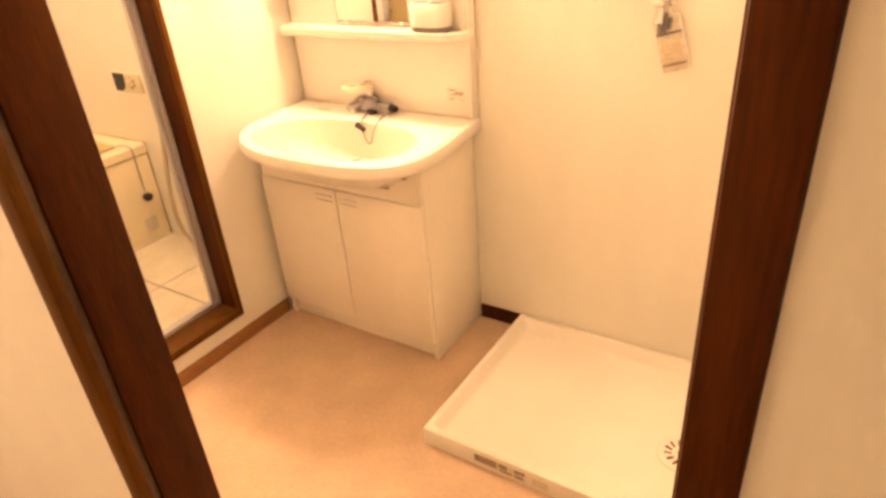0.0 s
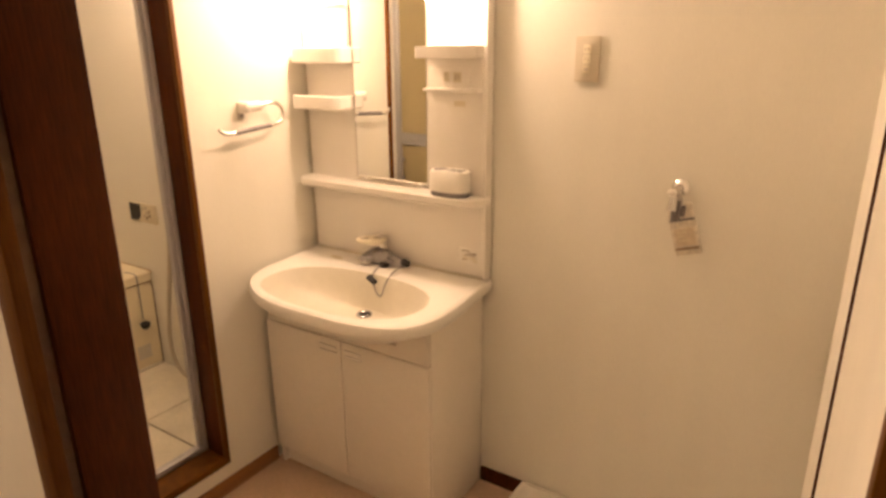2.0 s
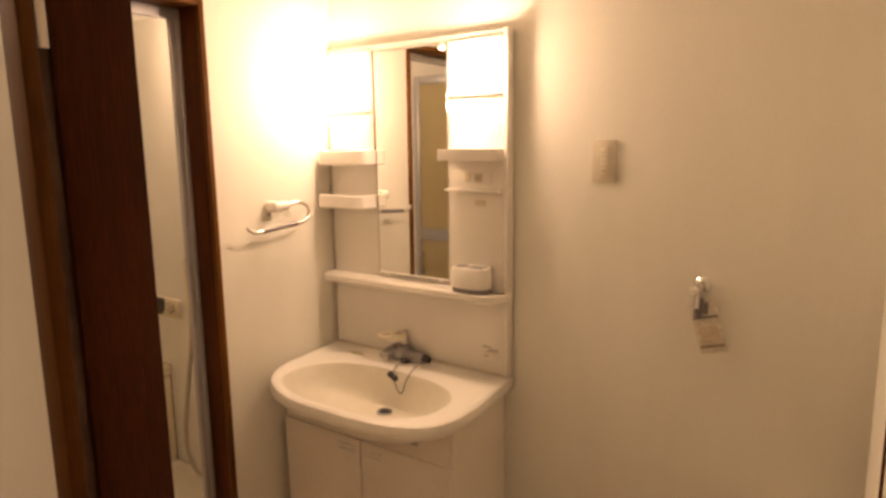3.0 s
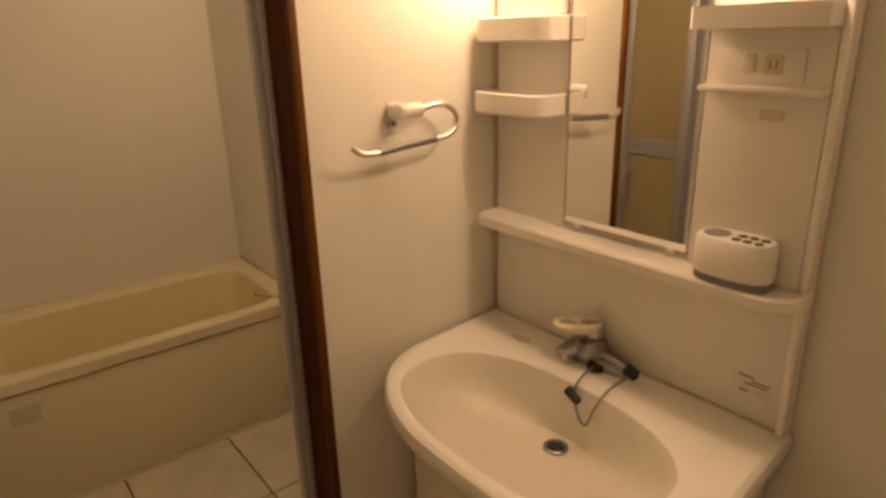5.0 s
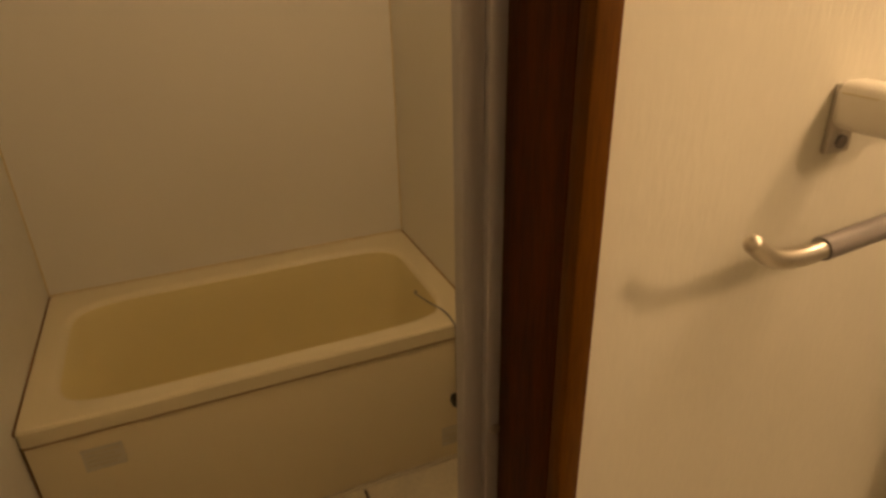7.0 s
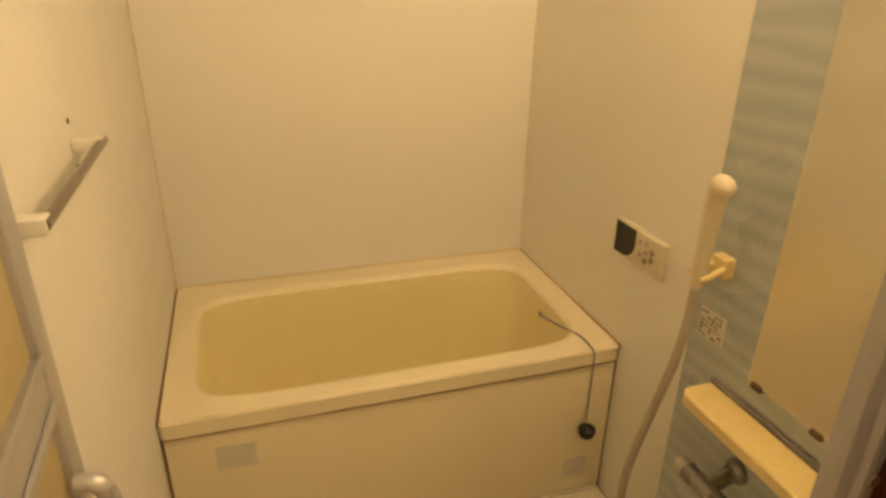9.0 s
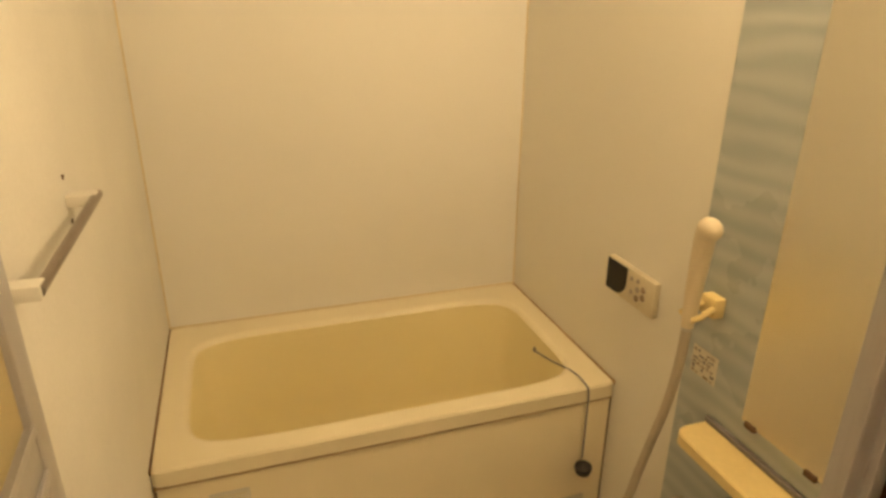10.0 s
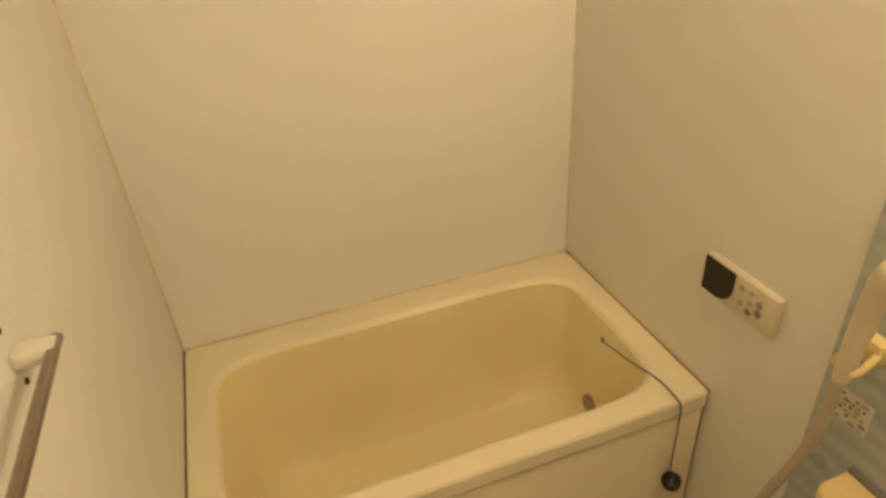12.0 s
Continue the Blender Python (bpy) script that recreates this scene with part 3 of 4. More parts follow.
def build_mirror_cabinet():
    t = thing("mirror_cabinet", (0.38, -0.02, 0.79), "white vanity back panel with mirror, moulded shelves and twin lamps", "mirror cabinet")
    bm = box(B(), 0.012, 0.752, -0.030, -0.002, 0.789, 1.86, 0.004)
    part("back_panel", bm, ENAMEL, t)
    part("side_flange", box(B(), 0.742, 0.756, -0.050, -0.030, 0.792, 1.86, 0.004), ENAMEL, t)
    # strip coloured as the shadow between panel and wall
    part("edge_gap", box(B(), 0.009, 0.012, -0.031, -0.004, 0.792, 1.86), PLATE, t, "strip in a shadow tone along the gap beside the wall")
    # long shelf with a rounded right end
    def plan(inset, z):
        pts = [(0.013 + inset, -0.028), (0.013 + inset, -0.088 + inset)]
        pts += [(0.036, -0.114 + inset)]
        for k in range(9):
            a = radians(90 * k / 8)
            pts.append((0.700 - inset + 0.060 * math.sin(a), -0.118 + inset + 0.060 * (1 - math.cos(a))))
        pts.append((0.760 - inset, -0.028))
        return [(x, y, z) for x, y in pts]
    part("shelf", loft(B(), [plan(0.010, 1.036), plan(0.0, 1.044), plan(0.0, 1.061), plan(0.004, 1.066), plan(0.010, 1.0635)]), ENAMEL, t, "long white shelf")
    m = part("mirror", box(B(), 0.240, 0.534, -0.040, -0.0305, 1.079, 1.835, 0.001, 1), MIRROR, t, "rectangular mirror glass")
    part("mirror_edge", box(B(), 0.2375, 0.2395, -0.041, -0.0305, 1.072, 1.837), SOFT_GAP, m)
    part("lower_edge", box(B(), 0.240, 0.534, -0.041, -0.0305, 1.0745, 1.0785), SOFT_GAP, m)
    for x in (0.276, 0.504):
        part("clip", box(B(), x - 0.008, x + 0.008, -0.044, -0.0402, 1.066, 1.080, 0.002), PLASTIC, m)
    part("clip", ball(B(), (0.517, -0.046, 1.825), 0.010), PLASTIC, m)
    shelf_tray(0.014, 0.234, 1.458, 1.510, 0.112, False, t, "upper_shelf")
    shelf_tray(0.014, 0.229, 1.307, 1.354, 0.122, True, t, "tray")
    part("right_panel", box(B(), 0.541, 0.741, -0.046, -0.0305, 1.060, 1.84, 0.006), ENAMEL, t)
    part("right_shelf", loft(B(), [[(x, y, z) for x, y in ((0.538, -0.047), (0.534, -0.098), (0.546, -0.112), (0.700, -0.118), (0.742, -0.095), (0.742, -0.047))] for z in (1.476, 1.480, 1.506, 1.510)]), ENAMEL, t)
    # added lip that draws the edge of the shadow under the switch
    part("ledge", box(B(), 0.542, 0.740, -0.075, -0.046, 1.378, 1.388, 0.003), ENAMEL, t)
    plate = part("switch_plate", box(B(), 0.560, 0.700, -0.049, -0.046, 1.395, 1.445, 0.0014), ENAMEL, t)
    # switch and outlet browner, with the shade over them put into the colour
    part("switch", box(B(), 0.606, 0.626, -0.054, -0.048, 1.408, 1.436, 0.003), AGED, plate)
    part("outlet", box(B(), 0.640, 0.668, -0.0520, -0.0485, 1.406, 1.436, 0.002), AGED, plate)
    for x in (0.649, 0.659):
        part("outlet_slot", box(B(), x - 0.0015, x + 0.0015, -0.0528, -0.0515, 1.413, 1.428), BROWN_INK, plate)
    part("stain_label", box(B(), 0.640, 0.680, -0.0475, -0.0462, 1.335, 1.352, 0.0005, 1), AGED, t)
    part("left_back", box(B(), 0.024, 0.224, -0.046, -0.0305, 1.512, 1.84, 0.006), ENAMEL, t)
    for x, z in ((0.125, 1.735), (0.640, 1.750)):
        part("lamp_socket", turned(B(), [(0.026, 0.0), (0.026, 0.006), (0.018, 0.014), (0.016, 0.030)], (x, -0.046, z), "Y"), PLASTIC, t)
        part("bulb", ball(B(), (x, -0.108, z), BULB, (1, 1, 1), 24), LAMP_GLOW, t, "glowing frosted globe bulb")
    part("ledge", box(B(), 0.540, 0.738, -0.058, -0.046, 1.672, 1.682, 0.003), ENAMEL, t)
    part("ledge", box(B(), 0.040, 0.214, -0.058, -0.046, 1.640, 1.650, 0.003), ENAMEL, t)
    part("lamp_label", box(B(), 0.610, 0.665, -0.0475, -0.0462, 1.600, 1.640, 0.0005, 1), PAPER, t)
    s = solid("basin_sticker", box(B(), 0.650, 0.718, -0.0318, -0.0302, 0.834, 0.882, 0.0004, 1), PLASTIC, "small printed care sticker on the splashback", "sticker", at=(0.69, -0.031, 0.86))
    for k, (x0, x1, z) in enumerate(((0.660, 0.688, 0.875), (0.684, 0.716, 0.868), (0.664, 0.676, 0.858), (0.694, 0.712, 0.852), (0.662, 0.680, 0.845), (0.700, 0.718, 0.843), (0.672, 0.712, 0.861), (0.664, 0.706, 0.850))):
        part("print_line", box(B(), x0, x1, -0.0322, -0.0317, z - 0.002, z + 0.002), AGED if k in (2, 3, 5, 7) else BROWN_INK, s)


def build_cup_stand():
    t = thing("toothbrush_stand", (0.649, -0.080, 1.0655), "white oval toothbrush stand with a grey base, on the shelf", "toothbrush stand")
    at = (0.646, -0.080)
    part("base", loft(B(), [squircle(*at, 0.063, 0.035, 1.0655, 2.6, 40), squircle(*at, 0.065, 0.037, 1.069, 2.6, 40), squircle(*at, 0.065, 0.037, 1.080, 2.6, 40)]), GREY, t, "dark grey base")
    body = part("body", loft(B(), [squircle(*at, 0.066, 0.038, 1.0805, 2.6, 40), squircle(*at, 0.068, 0.039, 1.094, 2.6, 40), squircle(*at, 0.067, 0.039, 1.139, 2.6, 40), squircle(*at, 0.063, 0.035, 1.145, 2.6, 40)]), PLASTIC, t)
    part("cup_hole", turned(B(), [(0.022, 0), (0.022, 0.0012), (0.018, 0.0012)], (0.612, -0.080, 1.1448)), GREY, body)
    for i in range(3):
        for j in range(2):
            part("brush_hole", turned(B(), [(0.0075, 0), (0.0075, 0.0012)], (0.652 + 0.019 * i, -0.094 + 0.024 * j, 1.1448)), BLACK, body)


def build_towel_ring():
    t = thing("towel_hanger", (0.0, -0.31, 1.31), "curved chrome towel hanger with a grey grip, screwed to the wall", "towel hanger")
    bracket = part("bracket", box(B(), 0.0, 0.052, -0.327, -0.299, 1.299, 1.333, 0.009, 3), PLASTIC, t, "pale bracket block")
    part("badge", turned(B(), [(0.010, 0), (0.010, 0.0012), (0.008, 0.0016)], (0.038, -0.3265, 1.316), "Y", 24), PLASTIC, bracket)
    part("seam", box(B(), 0.008, 0.042, -0.3276, -0.3265, 1.3245, 1.3255), AGED, bracket)
    part("wall_plate", box(B(), 0.0, 0.006, -0.325, -0.302, 1.280, 1.330, 0.002), STEEL, t)
    part("screw", turned(B(), [(0.005, 0), (0.005, 0.002), (0.003, 0.003)], (0.006, -0.314, 1.289), "X"), GREY, t)
    part("socket", rod(B(), (0.038, -0.310, 1.315), (0.045, -0.270, 1.319), 0.0160, None, 28), PLASTIC, t)
    bm = tube(B(), [(0.048, -0.268, 1.320), (0.055, -0.235, 1.326), (0.058, -0.208, 1.322), (0.060, -0.188, 1.304), (0.060, -0.186, 1.284), (0.061, -0.196, 1.268), (0.062, -0.222, 1.257), (0.063, -0.30, 1.252), (0.064, -0.38, 1.246), (0.064, -0.410, 1.244), (0.063, -0.432, 1.248), (0.060, -0.445, 1.258)], 0.0062)
    bar = part("bar", bm, SATIN, t, "bent chrome bar")
    part("end_cap", ball(B(), (0.060, -0.4455, 1.2585), 0.0062), SATIN, bar)
    part("grip", tube(B(), [(0.0628, -0.246, 1.2555), (0.0632, -0.30, 1.252), (0.0638, -0.390, 1.2455)], 0.0078), GREY, bar, "grey grip sleeve")
    t.location += Vector((0, -0.013, 0.012))


def build_outlet():
    t = thing("wall_outlet", (1.040, 0, 1.465), "aged cream double wall outlet", "outlet")
    part("plate", box(B(), 1.004, 1.074, -0.007, 0.0, 1.413, 1.533, 0.003), PLATE, t)
    part("insert", box(B(), 1.025, 1.053, -0.009, -0.0065, 1.432, 1.514, 0.001), PLATE, t)
    for z in (1.499, 1.473, 1.447):
        part("module", box(B(), 1.029, 1.049, -0.0115, -0.0088, z - 0.011, z + 0.011, 0.002), CREAM if z > 1.46 else AGED, t)
    for z in (1.499, 1.473):
        for x in (1.0345, 1.0435):
            part("slot", box(B(), x - 0.0011, x + 0.0011, -0.0118, -0.0112, z - 0.0045, z + 0.0045), BROWN_INK, t)
    part("earth_cover", box(B(), 1.032, 1.046, -0.0122, -0.0113, 1.444, 1.449, 0.0004, 1), SOFT_GAP, t)


def build_tap_and_tag():
    t = thing("washer_tap", (1.312, 0, 1.145), "small chrome washing-machine tap on the wall", "tap")
    part("flange", turned(B(), [(0.022, 0), (0.022, 0.004), (0.016, 0.010), (0.010, 0.014)], (1.316, 0.0, 1.150), "Y"), CHROME, t)
    part("stem", rod(B(), (1.316, -0.010, 1.150), (1.310, -0.062, 1.142), 0.011), CHROME, t)
    part("handle", ball(B(), (1.309, -0.064, 1.146), 0.011, (1.1, 0.7, 0.9)), PLASTIC, t, "white knob")
    part("nozzle", rod(B(), (1.312, -0.052, 1.135), (1.311, -0.056, 1.098), 0.010, 0.012), CHROME, t)
    p = thing("hanging_pouch", (1.335, -0.03, 1.05), "clear parts pouch with dark fittings hanging from the tap", "pouch")
    m = Matrix.Translation((1.322, -0.034, 1.112)) @ pose(0, 0, 0, 4, -16, 0)

    def put(name, bm, mat, parent, label=""):
        bmesh.ops.transform(bm, matrix=m, verts=bm.verts)
        return part(name, bm, mat, parent, label)
    bag = put("bag", box(B(), -0.034, 0.034, -0.006, 0.006, -0.140, 0.0, 0.005), POUCH, p)
    put("neck", box(B(), -0.013, 0.013, -0.007, 0.004, -0.012, 0.030, 0.004), STEEL, p)
    for x0, z0, x1, z1 in ((-0.022, -0.040, -0.012, 0.004), (-0.010, -0.036, 0.006, 0.010), (0.004, -0.030, 0.014, -0.004)):
        put("hose_fitting", rod(B(), (x0, -0.009, z0), (x1, -0.008, z1), 0.0065, 0.005, 14), GREY, bag, "dark hose fitting in the pouch")
    put("clip", box(B(), -0.030, 0.034, -0.012, -0.005, -0.044, -0.038, 0.002), GREY, p)
    put("paper_slip", box(B(), -0.024, 0.026, -0.0085, -0.0055, -0.112, -0.066, 0.0005, 1), SLIP, bag)
    for z, w in ((-0.076, 0.016), (-0.086, 0.010), (-0.098, 0.018)):
        put("print_line", box(B(), -0.018, -0.018 + w * 1.6, -0.0092, -0.0084, z - 0.002, z + 0.002), AGED, bag)
    put("band", box(B(), -0.030, 0.030, -0.0095, -0.0055, -0.124, -0.117, 0.0005, 1), BROWN_INK, bag)
    for i in range(3):
        put("fitting", ball(B(), (-0.012 + 0.012 * i, -0.0075, -0.055 - 0.012 * (i % 2) - 0.005 * i), 0.004), AGED, bag)


# ---- washer pan ----
PX0, PX1, PY0, PY1, PZ = 0.892, 1.680, -0.656, -0.004, 0.060


def build_washer_pan():
    t = thing("washer_pan", ((PX0 + PX1) / 2, (PY0 + PY1) / 2, 0), "white plastic washing-machine drip pan on the vinyl floor", "washer pan")
    cx, cy, a, b = (PX0 + PX1) / 2, (PY0 + PY1) / 2, (PX1 - PX0) / 2, (PY1 - PY0) / 2

    def ring(i, z, r=0.004):
        pts = []
        for sx, sy, start in ((1, 1, 0), (-1, 1, 90), (-1, -1, 180), (1, -1, 270)):
            for k in range(7):
                u = radians(start + 15 * k)
                pts.append((cx + sx * (a - i - r) + r * math.cos(u), cy + sy * (b - i - r) + r * math.sin(u), z))
        return pts
    rings = [ring(0.0, 0.0), ring(0.0, PZ - 0.003), ring(0.002, PZ), ring(0.017, PZ, 0.012), ring(0.020, PZ - 0.003, 0.014), ring(0.030, 0.024, 0.022), ring(0.036, 0.016, 0.026), ring(0.05, 0.013, 0.03), ring(0.20, 0.010, 0.03)]
    part("tray", loft(B(), rings), PAN, t)
    dx, dy = 1.562, -0.364
    d = part("drain_cover", turned(B(), [(0.066, 0.0), (0.066, 0.003), (0.062, 0.005), (0.058, 0.003), (0.050, 0.004), (0.020, 0.007), (0.015, 0.006), (0.014, 0.002)], (dx, dy, 0.0115), "Z", 40), PAN, t, "round slotted drain cover")
    part("drain_gap", turned(B(), [(0.0685, 0), (0.0685, 0.0016)], (dx, dy, 0.0112), "Z", 40), AGED, d)
    part("centre_ring", turned(B(), [(0.020, 0.004), (0.020, 0.009), (0.017, 0.0105), (0.0142, 0.009), (0.014, 0.004)], (dx, dy, 0.0115), "Z", 28), CREAM, d)
    part("centre_hole", turned(B(), [(0.0138, 0), (0.0138, 0.002)], (dx, dy, 0.0155)), BROWN_INK, d)
    for k in range(13):
        u = 2 * math.pi * k / 13
        bm = box(B(), 0.020, 0.041, -0.0030, 0.0030, 0.0155, 0.0205, 0.001, 1)
        bmesh.ops.transform(bm, matrix=Matrix.Translation((dx, dy, 0)) @ pose(0, 0, 0, 0, 0, math.degrees(u)) @ Matrix.Translation((0.004, 0.010, 0)) @ pose(0, 0, 0, 0, 0, 24), verts=bm.verts)
        part("slot", bm, BROWN_INK if k % 3 == 0 else GROOVE, d)
    # printed label on the front face
    lab = part("front_label", box(B(), 1.062, 1.225, PY0 - 0.0012, PY0 + 0.001, 0.012, 0.047, 0.0004, 1), PAPER, t, "printed label on the front face")
    for x0, x1, z0, z1 in ((1.066, 1.136, 0.020, 0.044), (1.142, 1.168, 0.028, 0.044), (1.144, 1.182, 0.016, 0.024), (1.190, 1.220, 0.032, 0.044), (1.190, 1.216, 0.016, 0.026)):
        part("print_block", box(B(), x0, x1, PY0 - 0.0019, PY0 - 0.0010, z0, z1), BROWN_INK, lab)
    part("front_mark", box(B(), 1.242, 1.290, PY0 - 0.0012, PY0 + 0.001, 0.014, 0.042, 0.0004, 1), AGED, t)
    b = thing("pan_bracket", (1.690, -0.66, 0), "small steel bracket at the washer pan's corner", "bracket")
    part("foot", box(B(), 1.676, 1.704, -0.700, -0.640, 0.0, 0.062, 0.003), STEEL, b)
    part("top_plate", box(B(), 1.668, 1.700, -0.672, -0.640, 0.0625, 0.066, 0.001, 1), STEEL, b)


# ---- tub and bath things ----
def build_tub():
    t = thing("bathtub", ((BX0 + TUBX) / 2, (BY0 + BY1) / 2, BFLOOR), "cream resin bathtub between white panel walls", "bathtub")
    x0, x1, y0, y1 = BX0 + 0.001, TUBX, BY0 + 0.001, BY1 - 0.001
    cx, cy, a, b = (x0 + x1) / 2, (y0 + y1) / 2, (x1 - x0) / 2, (y1 - y0) / 2

    def outer(i, z):
        return squircle(cx, cy, a - i, b - i, z, 60, 120)
    icx, icy = -1.334, -0.652

    def inner(ia, ib, z, n=7.0, dx=0.0):
        return squircle(icx + dx, icy, ia, ib, z, n, 120)
    rings = [outer(0.004, RIM - 0.046), outer(0.0, RIM - 0.042), outer(0.0, RIM - 0.006), outer(0.005, RIM), outer(0.02, RIM),
             inner(0.262, 0.504, RIM), inner(0.257, 0.499, RIM - 0.0008), inner(0.250, 0.492, RIM - 0.005), inner(0.244, 0.486, RIM - 0.014), inner(0.232, 0.470, 0.36, 6), inner(0.220, 0.454, 0.20, 6),
             inner(0.206, 0.438, 0.140, 5.5), inner(0.181, 0.408, 0.115, 5), inner(0.10, 0.25, 0.110, 4)]
    part("rim", loft(B(), rings[:9], False, False), TUB_RIM, t, "cream rim, without the basin's bounce tint")
    part("basin", loft(B(), rings[8:], first=False), TUB, t)
    part("rim_gap", box(B(), x1 - 0.020, x1 - 0.0055, y0 + 0.004, y1 - 0.004, RIM - 0.0515, RIM - 0.0470), OCHRE, t)
    part("apron", box(B(), x1 - 0.024, x1 - 0.008, y0 + 0.006, y1 - 0.006, BFLOOR + 0.018, RIM - 0.052, 0.003), APRON, t, "cream-white front apron")
    for y in (y0 + 0.002, y1 - 0.002):
        part("apron_joint", box(B(), x1 - 0.022, x1 - 0.013, y - 0.0025, y + 0.0025, BFLOOR, RIM - 0.050), JOINT, t)
        part("end_joint", box(B(), x0, x1 - 0.004, y - 0.0028 if y < -0.6 else y - 0.0004, y + 0.0006 if y < -0.6 else y + 0.0028, RIM - 0.010, RIM + 0.0012), JOINT if y < -0.6 else OCHRE, t)
    part("back_seal", box(B(), x0 - 0.001, x0 + 0.004, y0, y1, RIM - 0.002, RIM + 0.004), SEALANT, t)
    part("base_strip", box(B(), x1 - 0.022, x1 - 0.002, y0 + 0.01, y1 - 0.01, BFLOOR, BFLOOR + 0.016, 0.003), BATH_FLOOR, t)
    part("circulation_port", turned(B(), [(0.029, 0), (0.029, 0.008), (0.022, 0.012), (0.012, 0.009)], (-1.330, -0.194, 0.218), "Y"), BAR_STEEL, t, "round steel water port")
    ring = part("chain_ring", turned(B(), [(0.009, 0), (0.009, 0.004), (0.005, 0.007)], (-1.331, -0.168, 0.443), "Y"), GREY, t)
    p = thing("bath_plug", (-1.004, -0.176, 0.25), "black rubber bath plug hanging on a dark chain over the rim", "bath plug")
    part("chain", tube(B(), [(-1.331, -0.176, 0.443), (-1.21, -0.178, 0.476), (-1.095, -0.178, 0.5105), (-1.035, -0.177, 0.5115), (-1.018, -0.176, 0.500), (-1.015, -0.176, 0.45), (-1.015, -0.176, 0.37), (-1.015, -0.176, 0.29)], 0.0022, 8), GREY, p)
    part("plug", turned(B(), [(0.010, -0.022), (0.019, -0.014), (0.023, 0.0), (0.022, 0.008), (0.012, 0.013), (0.004, 0.018)], (-1.004, -0.176, 0.266)), BLACK, p)
    for y0_, y1_, z0, z1, n in ((-1.103, -1.016, 0.350, 0.414, 4), (-0.218, -0.150, 0.084, 0.152, 3)):
        s = solid("apron_label", box(B(), x1 - 0.0085, x1 - 0.0068, y0_, y1_, z0, z1, 0.0004, 1), PAPER, "faded printed label on the tub apron", "label", at=(x1 - 0.008, (y0_ + y1_) / 2, z0))
        for k in range(n):
            z = z1 - 0.012 - k * (z1 - z0 - 0.014) / n
            part("print_line", box(B(), x1 - 0.0070, x1 - 0.0060, y0_ + 0.006, y1_ - 0.008 - 0.012 * (k % 2), z - 0.003, z + 0.002), AGED, s)


WY = -0.018            # local wall plane, carried to its place by SET_BACK
SET_BACK = Vector((0.044, -0.074, -0.042))


def build_bath_control():
    t = thing("bath_control", (-1.04, WY, 0.84), "aged cream bath control panel with a dark display", "control panel")
    z0, z1, x0, x1 = 0.794, 0.882, -1.138, -0.948
    part("case", box(B(), x0, x1, WY - 0.018, WY, z0, z1, 0.004), AGED, t)
    rings = []
    for y in (WY - 0.0182, WY - 0.0195):
        pts = [(x0 + 0.003, y, z1 - 0.004), (x0 + 0.086, y, z1 - 0.004), (x0 + 0.086, y, z0 + 0.048)]
        pts += [(x0 + 0.086 - 0.046 * (1 - math.cos(radians(a))), y, z0 + 0.048 - 0.043 * math.sin(radians(a))) for a in (20, 40, 60, 80, 90)]
        pts += [(x0 + 0.003, y, z0 + 0.005)]
        rings.append(pts)
    part("display", loft(B(), rings), BLACK, t, "dark display window")
    for i, (dx, dz, r) in enumerate(((0.105, 0.066, 0.006), (0.130, 0.070, 0.006), (0.152, 0.056, 0.008), (0.152, 0.036, 0.008), (0.130, 0.026, 0.008), (0.108, 0.034, 0.006), (0.130, 0.048, 0.007))):
        part("button", turned(B(), [(r, 0), (r, 0.0022), (r * 0.8, 0.003)], (x0 + dx, WY - 0.018, z0 + dz), "Y", 16), BROWN_INK if i in (2, 3, 4) else SOFT_GAP, t)
    t.location += SET_BACK


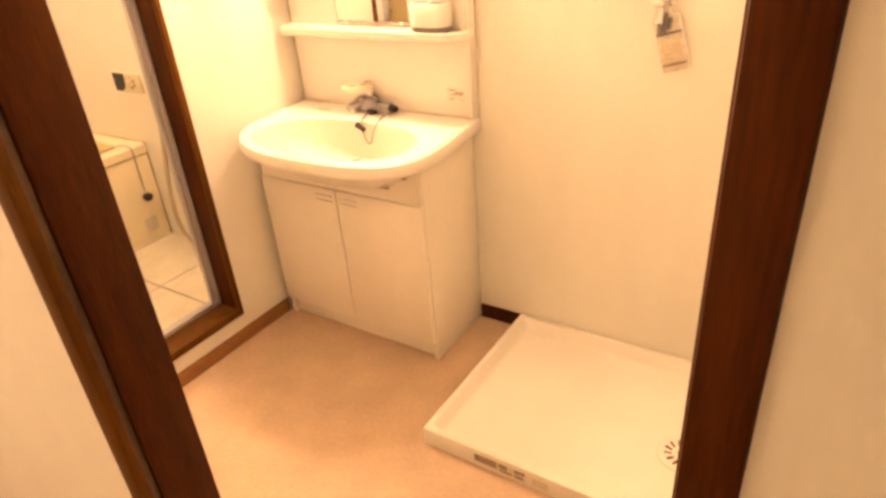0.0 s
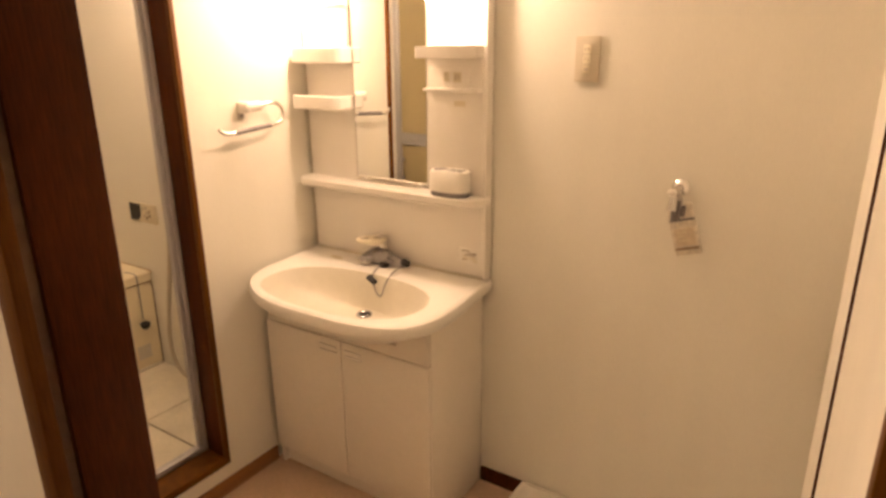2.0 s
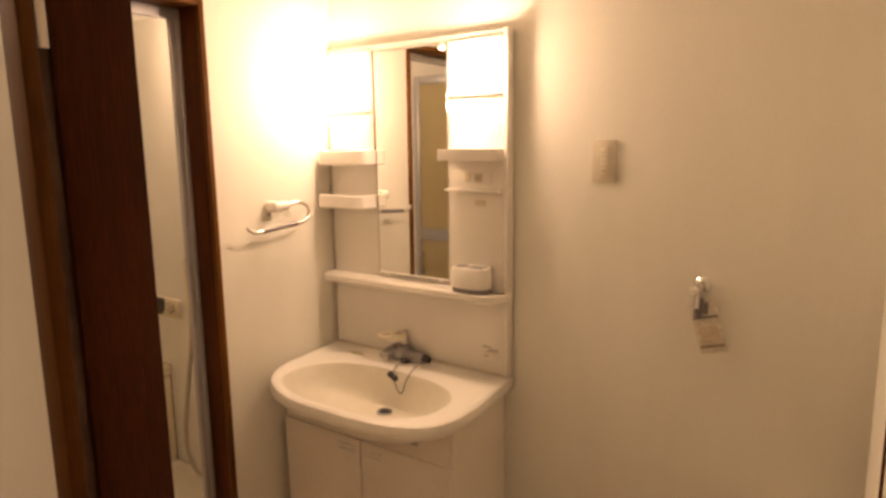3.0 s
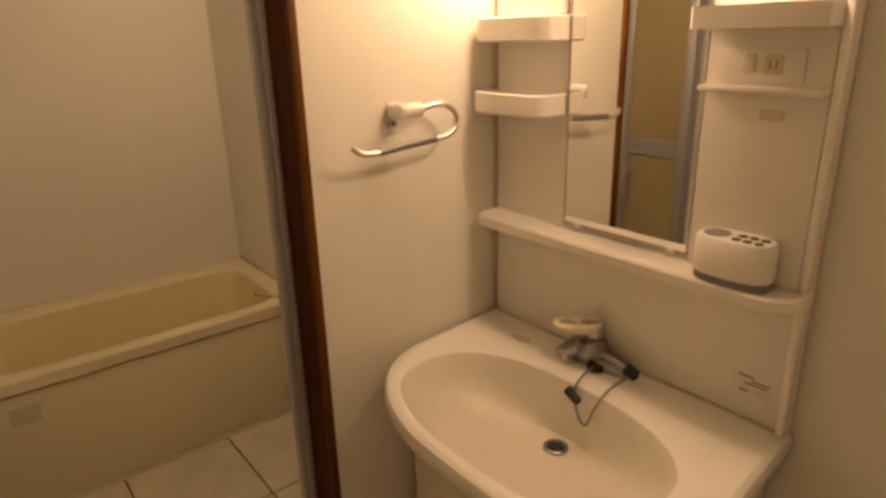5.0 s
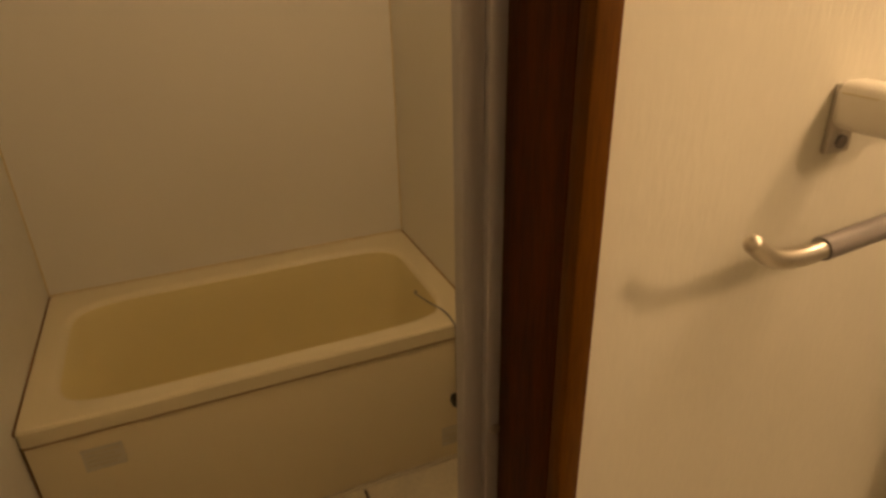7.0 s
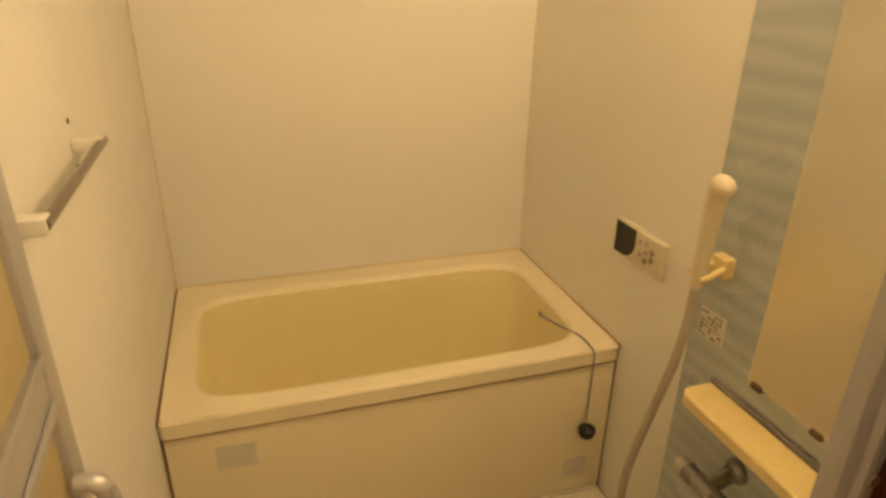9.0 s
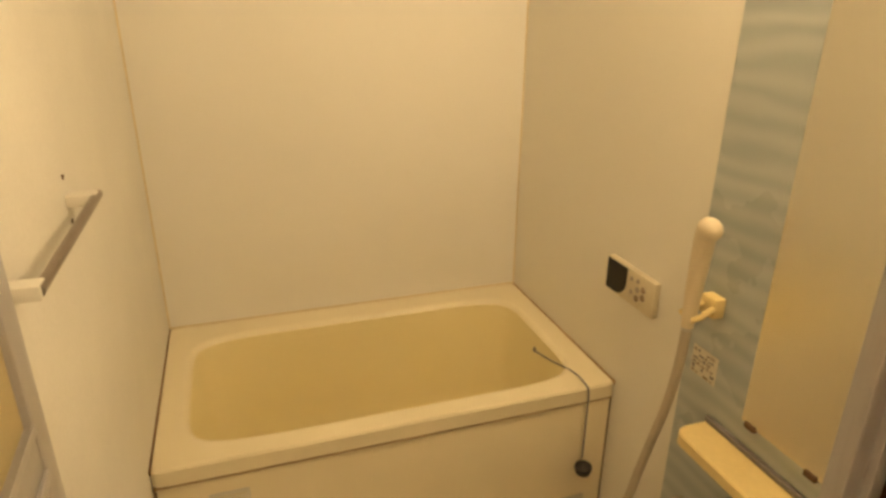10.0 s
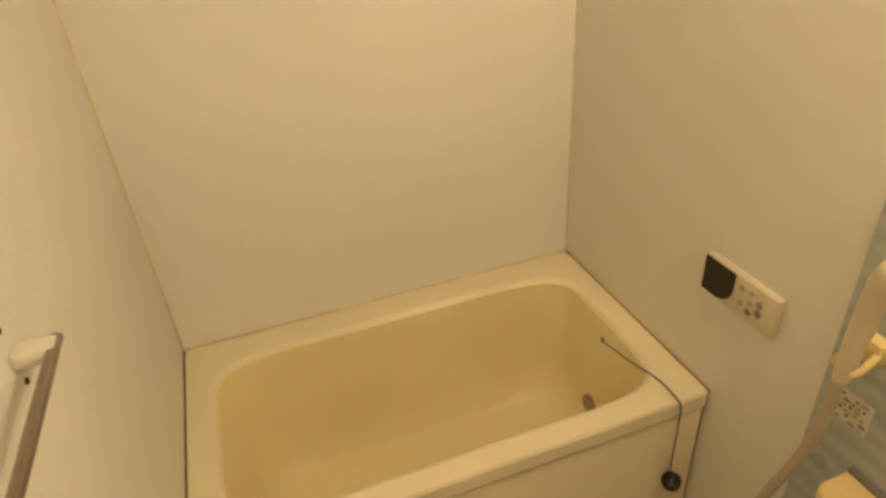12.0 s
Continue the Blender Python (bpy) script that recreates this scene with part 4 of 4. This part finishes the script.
def build_shower():
    t = thing("hand_shower", (-0.77, WY, 0.95), "white hand shower in a wall holder with a long hose", "shower")
    part("holder", box(B(), -0.806, -0.764, WY - 0.030, WY - 0.003, 0.894, 0.936, 0.004), SHELF_CREAM, t, "yellowed wall holder")
    part("holder_arm", tube(B(), [(-0.770, WY - 0.026, 0.916), (-0.764, WY - 0.052, 0.910), (-0.763, WY - 0.066, 0.905), (-0.767, WY - 0.080, 0.901)], 0.0062, 14), SHELF_CREAM, t, "yellowed hook clip")
    part("holder_arm", tube(B(), [(-0.798, WY - 0.026, 0.916), (-0.799, WY - 0.052, 0.910), (-0.798, WY - 0.078, 0.902)], 0.0065, 14), SHELF_CREAM, t)
    rings = []
    for x, y, z, r, tip in ((-0.780, -0.092, 0.880, 0.0120, 0), (-0.779, -0.092, 0.905, 0.0140, 0), (-0.777, -0.093, 0.960, 0.0160, 0), (-0.772, -0.095, 1.020, 0.0178, 6), (-0.765, -0.099, 1.068, 0.0195, 16), (-0.756, -0.104, 1.092, 0.0200, 38)):
        c, d = math.cos(radians(tip)), math.sin(radians(tip))
        rings.append([(x + r * c * math.cos(a), y + r * math.sin(a), z - r * d * math.cos(a)) for a in (2 * math.pi * k / 24 for k in range(24))])
    head = part("handle", loft(B(), rings), SHOWER, t)
    part("head", ball(B(), (-0.748, -0.107, 1.094), 0.0215, (1.2, 0.9, 1.0), 26), SHOWER, head)
    part("nut", rod(B(), (-0.780, -0.092, 0.900), (-0.781, -0.092, 0.872), 0.012, 0.010), STEEL, t)
    hose = [(-0.781, -0.092, 0.875), (-0.782, -0.094, 0.80), (-0.794, -0.096, 0.70), (-0.826, -0.096, 0.57), (-0.862, -0.094, 0.43), (-0.890, -0.092, 0.29), (-0.884, -0.090, 0.18), (-0.82, -0.085, 0.10), (-0.74, -0.075, 0.14), (-0.66, -0.080, 0.28), (-0.640, -0.088, 0.40), (-0.638, -0.092, 0.474)]
    part("hose", tube(B(), hose, 0.0098), HOSE, t, "grey-white hose")
    s = solid("shower_sticker", box(B(), -0.816, -0.743, WY - 0.0048, WY - 0.0032, 0.742, 0.806, 0.0004, 1), PAPER, "printed instruction sticker on the blue panel", "sticker", at=(-0.77, WY - 0.004, 0.742))
    rng = random.Random(4)
    for k in range(6):
        x = -0.812
        while x < -0.758:
            w = rng.uniform(0.005, 0.014)
            if rng.random() < 0.72:
                part("print_block", box(B(), x, x + w, WY - 0.0056, WY - 0.0046, 0.794 - k * 0.0098, 0.794 - k * 0.0098 + rng.uniform(0.003, 0.007)), rng.choice((SOFT_GAP, BROWN_INK, GREY, GREY)), s)
            x += w + 0.004
    t.location += SET_BACK + Vector((0.012, 0, 0))
    s.location += SET_BACK


def build_bath_mirror():
    t = thing("bath_mirror", (-0.48, WY, 0.72), "tall frameless mirror above the bath shelf", "mirror")
    part("glass", box(B(), -0.655, -0.470, WY - 0.012, WY - 0.0035, 0.728, 1.52, 0.001, 1), HAZY_MIRROR, t, "limescale-hazed mirror glass")
    for x in (-0.632, -0.495):
        part("clip", box(B(), x - 0.013, x + 0.013, WY - 0.016, WY - 0.0035, 0.720, 0.733, 0.003), GROOVE, t, "brown mirror clip")
    s = thing("bath_shelf", (-0.50, WY, 0.65), "aged cream shelf under the bath mirror", "shelf")
    rings = []
    for z, i in ((0.634, 0.004), (0.638, 0.0), (0.660, 0.0), (0.664, 0.004)):
        pts = [(-0.744 + i, WY - 0.004), (-0.744 + i, WY - 0.060)]
        pts += [(-0.744 + i + 0.03 * (1 - math.cos(radians(a))), WY - 0.060 - (0.030 - i) * math.sin(radians(a))) for a in (30, 60, 90)]
        pts += [(-0.25, WY - 0.090 + i), (-0.25, WY - 0.004)]
        rings.append([(x, y, z) for x, y in pts])
    part("board", loft(B(), rings), SHELF_CREAM, s)
    part("back_lip", box(B(), -0.742, -0.252, WY - 0.014, WY - 0.0035, 0.6645, 0.676, 0.002), GREY, s)
    f = thing("bath_faucet", (-0.65, WY, 0.50), "chrome bath mixer under the shelf", "faucet")
    part("body", rod(B(), (-0.690, -0.092, 0.492), (-0.470, -0.092, 0.492), 0.020), DARK_CHROME, f)
    part("end_cap", turned(B(), [(0.014, -0.026), (0.018, -0.022), (0.019, -0.004), (0.022, 0.0), (0.022, 0.004)], (-0.690, -0.092, 0.492), "X"), STEEL, f)
    for x in (-0.632, -0.520):
        part("leg", rod(B(), (x, -0.022, 0.520), (x, -0.086, 0.498), 0.015), DARK_CHROME, f)
        part("flange", turned(B(), [(0.027, 0), (0.027, 0.006), (0.022, 0.014), (0.017, 0.020)], (x, WY - 0.003, 0.522), "Y"), DARK_CHROME, f)
    part("dial", turned(B(), [(0.023, 0), (0.026, 0.006), (0.026, 0.026), (0.019, 0.032)], (-0.470, -0.092, 0.492), "X"), STEEL, f)
    part("spout", tube(B(), [(-0.575, -0.094, 0.486), (-0.575, -0.13, 0.480), (-0.575, -0.18, 0.462), (-0.575, -0.186, 0.442)], 0.011), DARK_CHROME, f)
    part("lever", box(B(), -0.606, -0.594, -0.120, -0.100, 0.506, 0.512, 0.003), CHROME, f)
    for ob in (t, s, f):
        ob.location += SET_BACK


def build_towel_bar():
    t = thing("towel_bar", (-0.75, BY0, 1.18), "brushed steel towel bar on white brackets", "towel bar")
    part("bar", rod(B(), (-0.885, BY0 + 0.039, 1.147), (-0.522, BY0 + 0.039, 1.147), 0.0068), BAR_STEEL, t)
    for x in (-0.868, -0.532):
        br = part("bracket", box(B(), x - 0.013, x + 0.013, BY0, BY0 + 0.043, 1.136, 1.155, 0.004), PLASTIC, t, "white plastic bracket")
        for z in (1.181, 1.113):
            part("screw", turned(B(), [(0.004, 0), (0.004, 0.002)], (x, BY0 + 0.002, z), "Y", 12), GROOVE, br)


def build_bath_lamp():
    t = thing("bath_lamp", (-0.58, BY1, 1.88), "glowing round wall lamp high in the bathroom", "lamp")
    part("base", turned(B(), [(0.075, 0.0), (0.075, 0.02), (0.068, 0.025)], (-0.58, BY1, 1.88), "Y", 32), PLASTIC, t)
    part("globe", ball(B(), (-0.58, BY1 - 0.075, 1.88), 0.070, (1, 0.85, 1), 28), BATH_GLOW, t, "frosted glowing globe")


build_washroom()
build_entrance()
build_hall()
build_bathroom()
build_bath_doorway()
build_folding_door()
build_tub()
build_vanity()
build_basin()
build_mirror_cabinet()
build_washer_pan()
build_bath_mirror()
build_shower()
build_bath_control()
build_bath_lamp()
build_towel_bar()
build_towel_ring()
build_faucet()
build_soap_tray()
build_cup_stand()
build_outlet()
build_tap_and_tag()
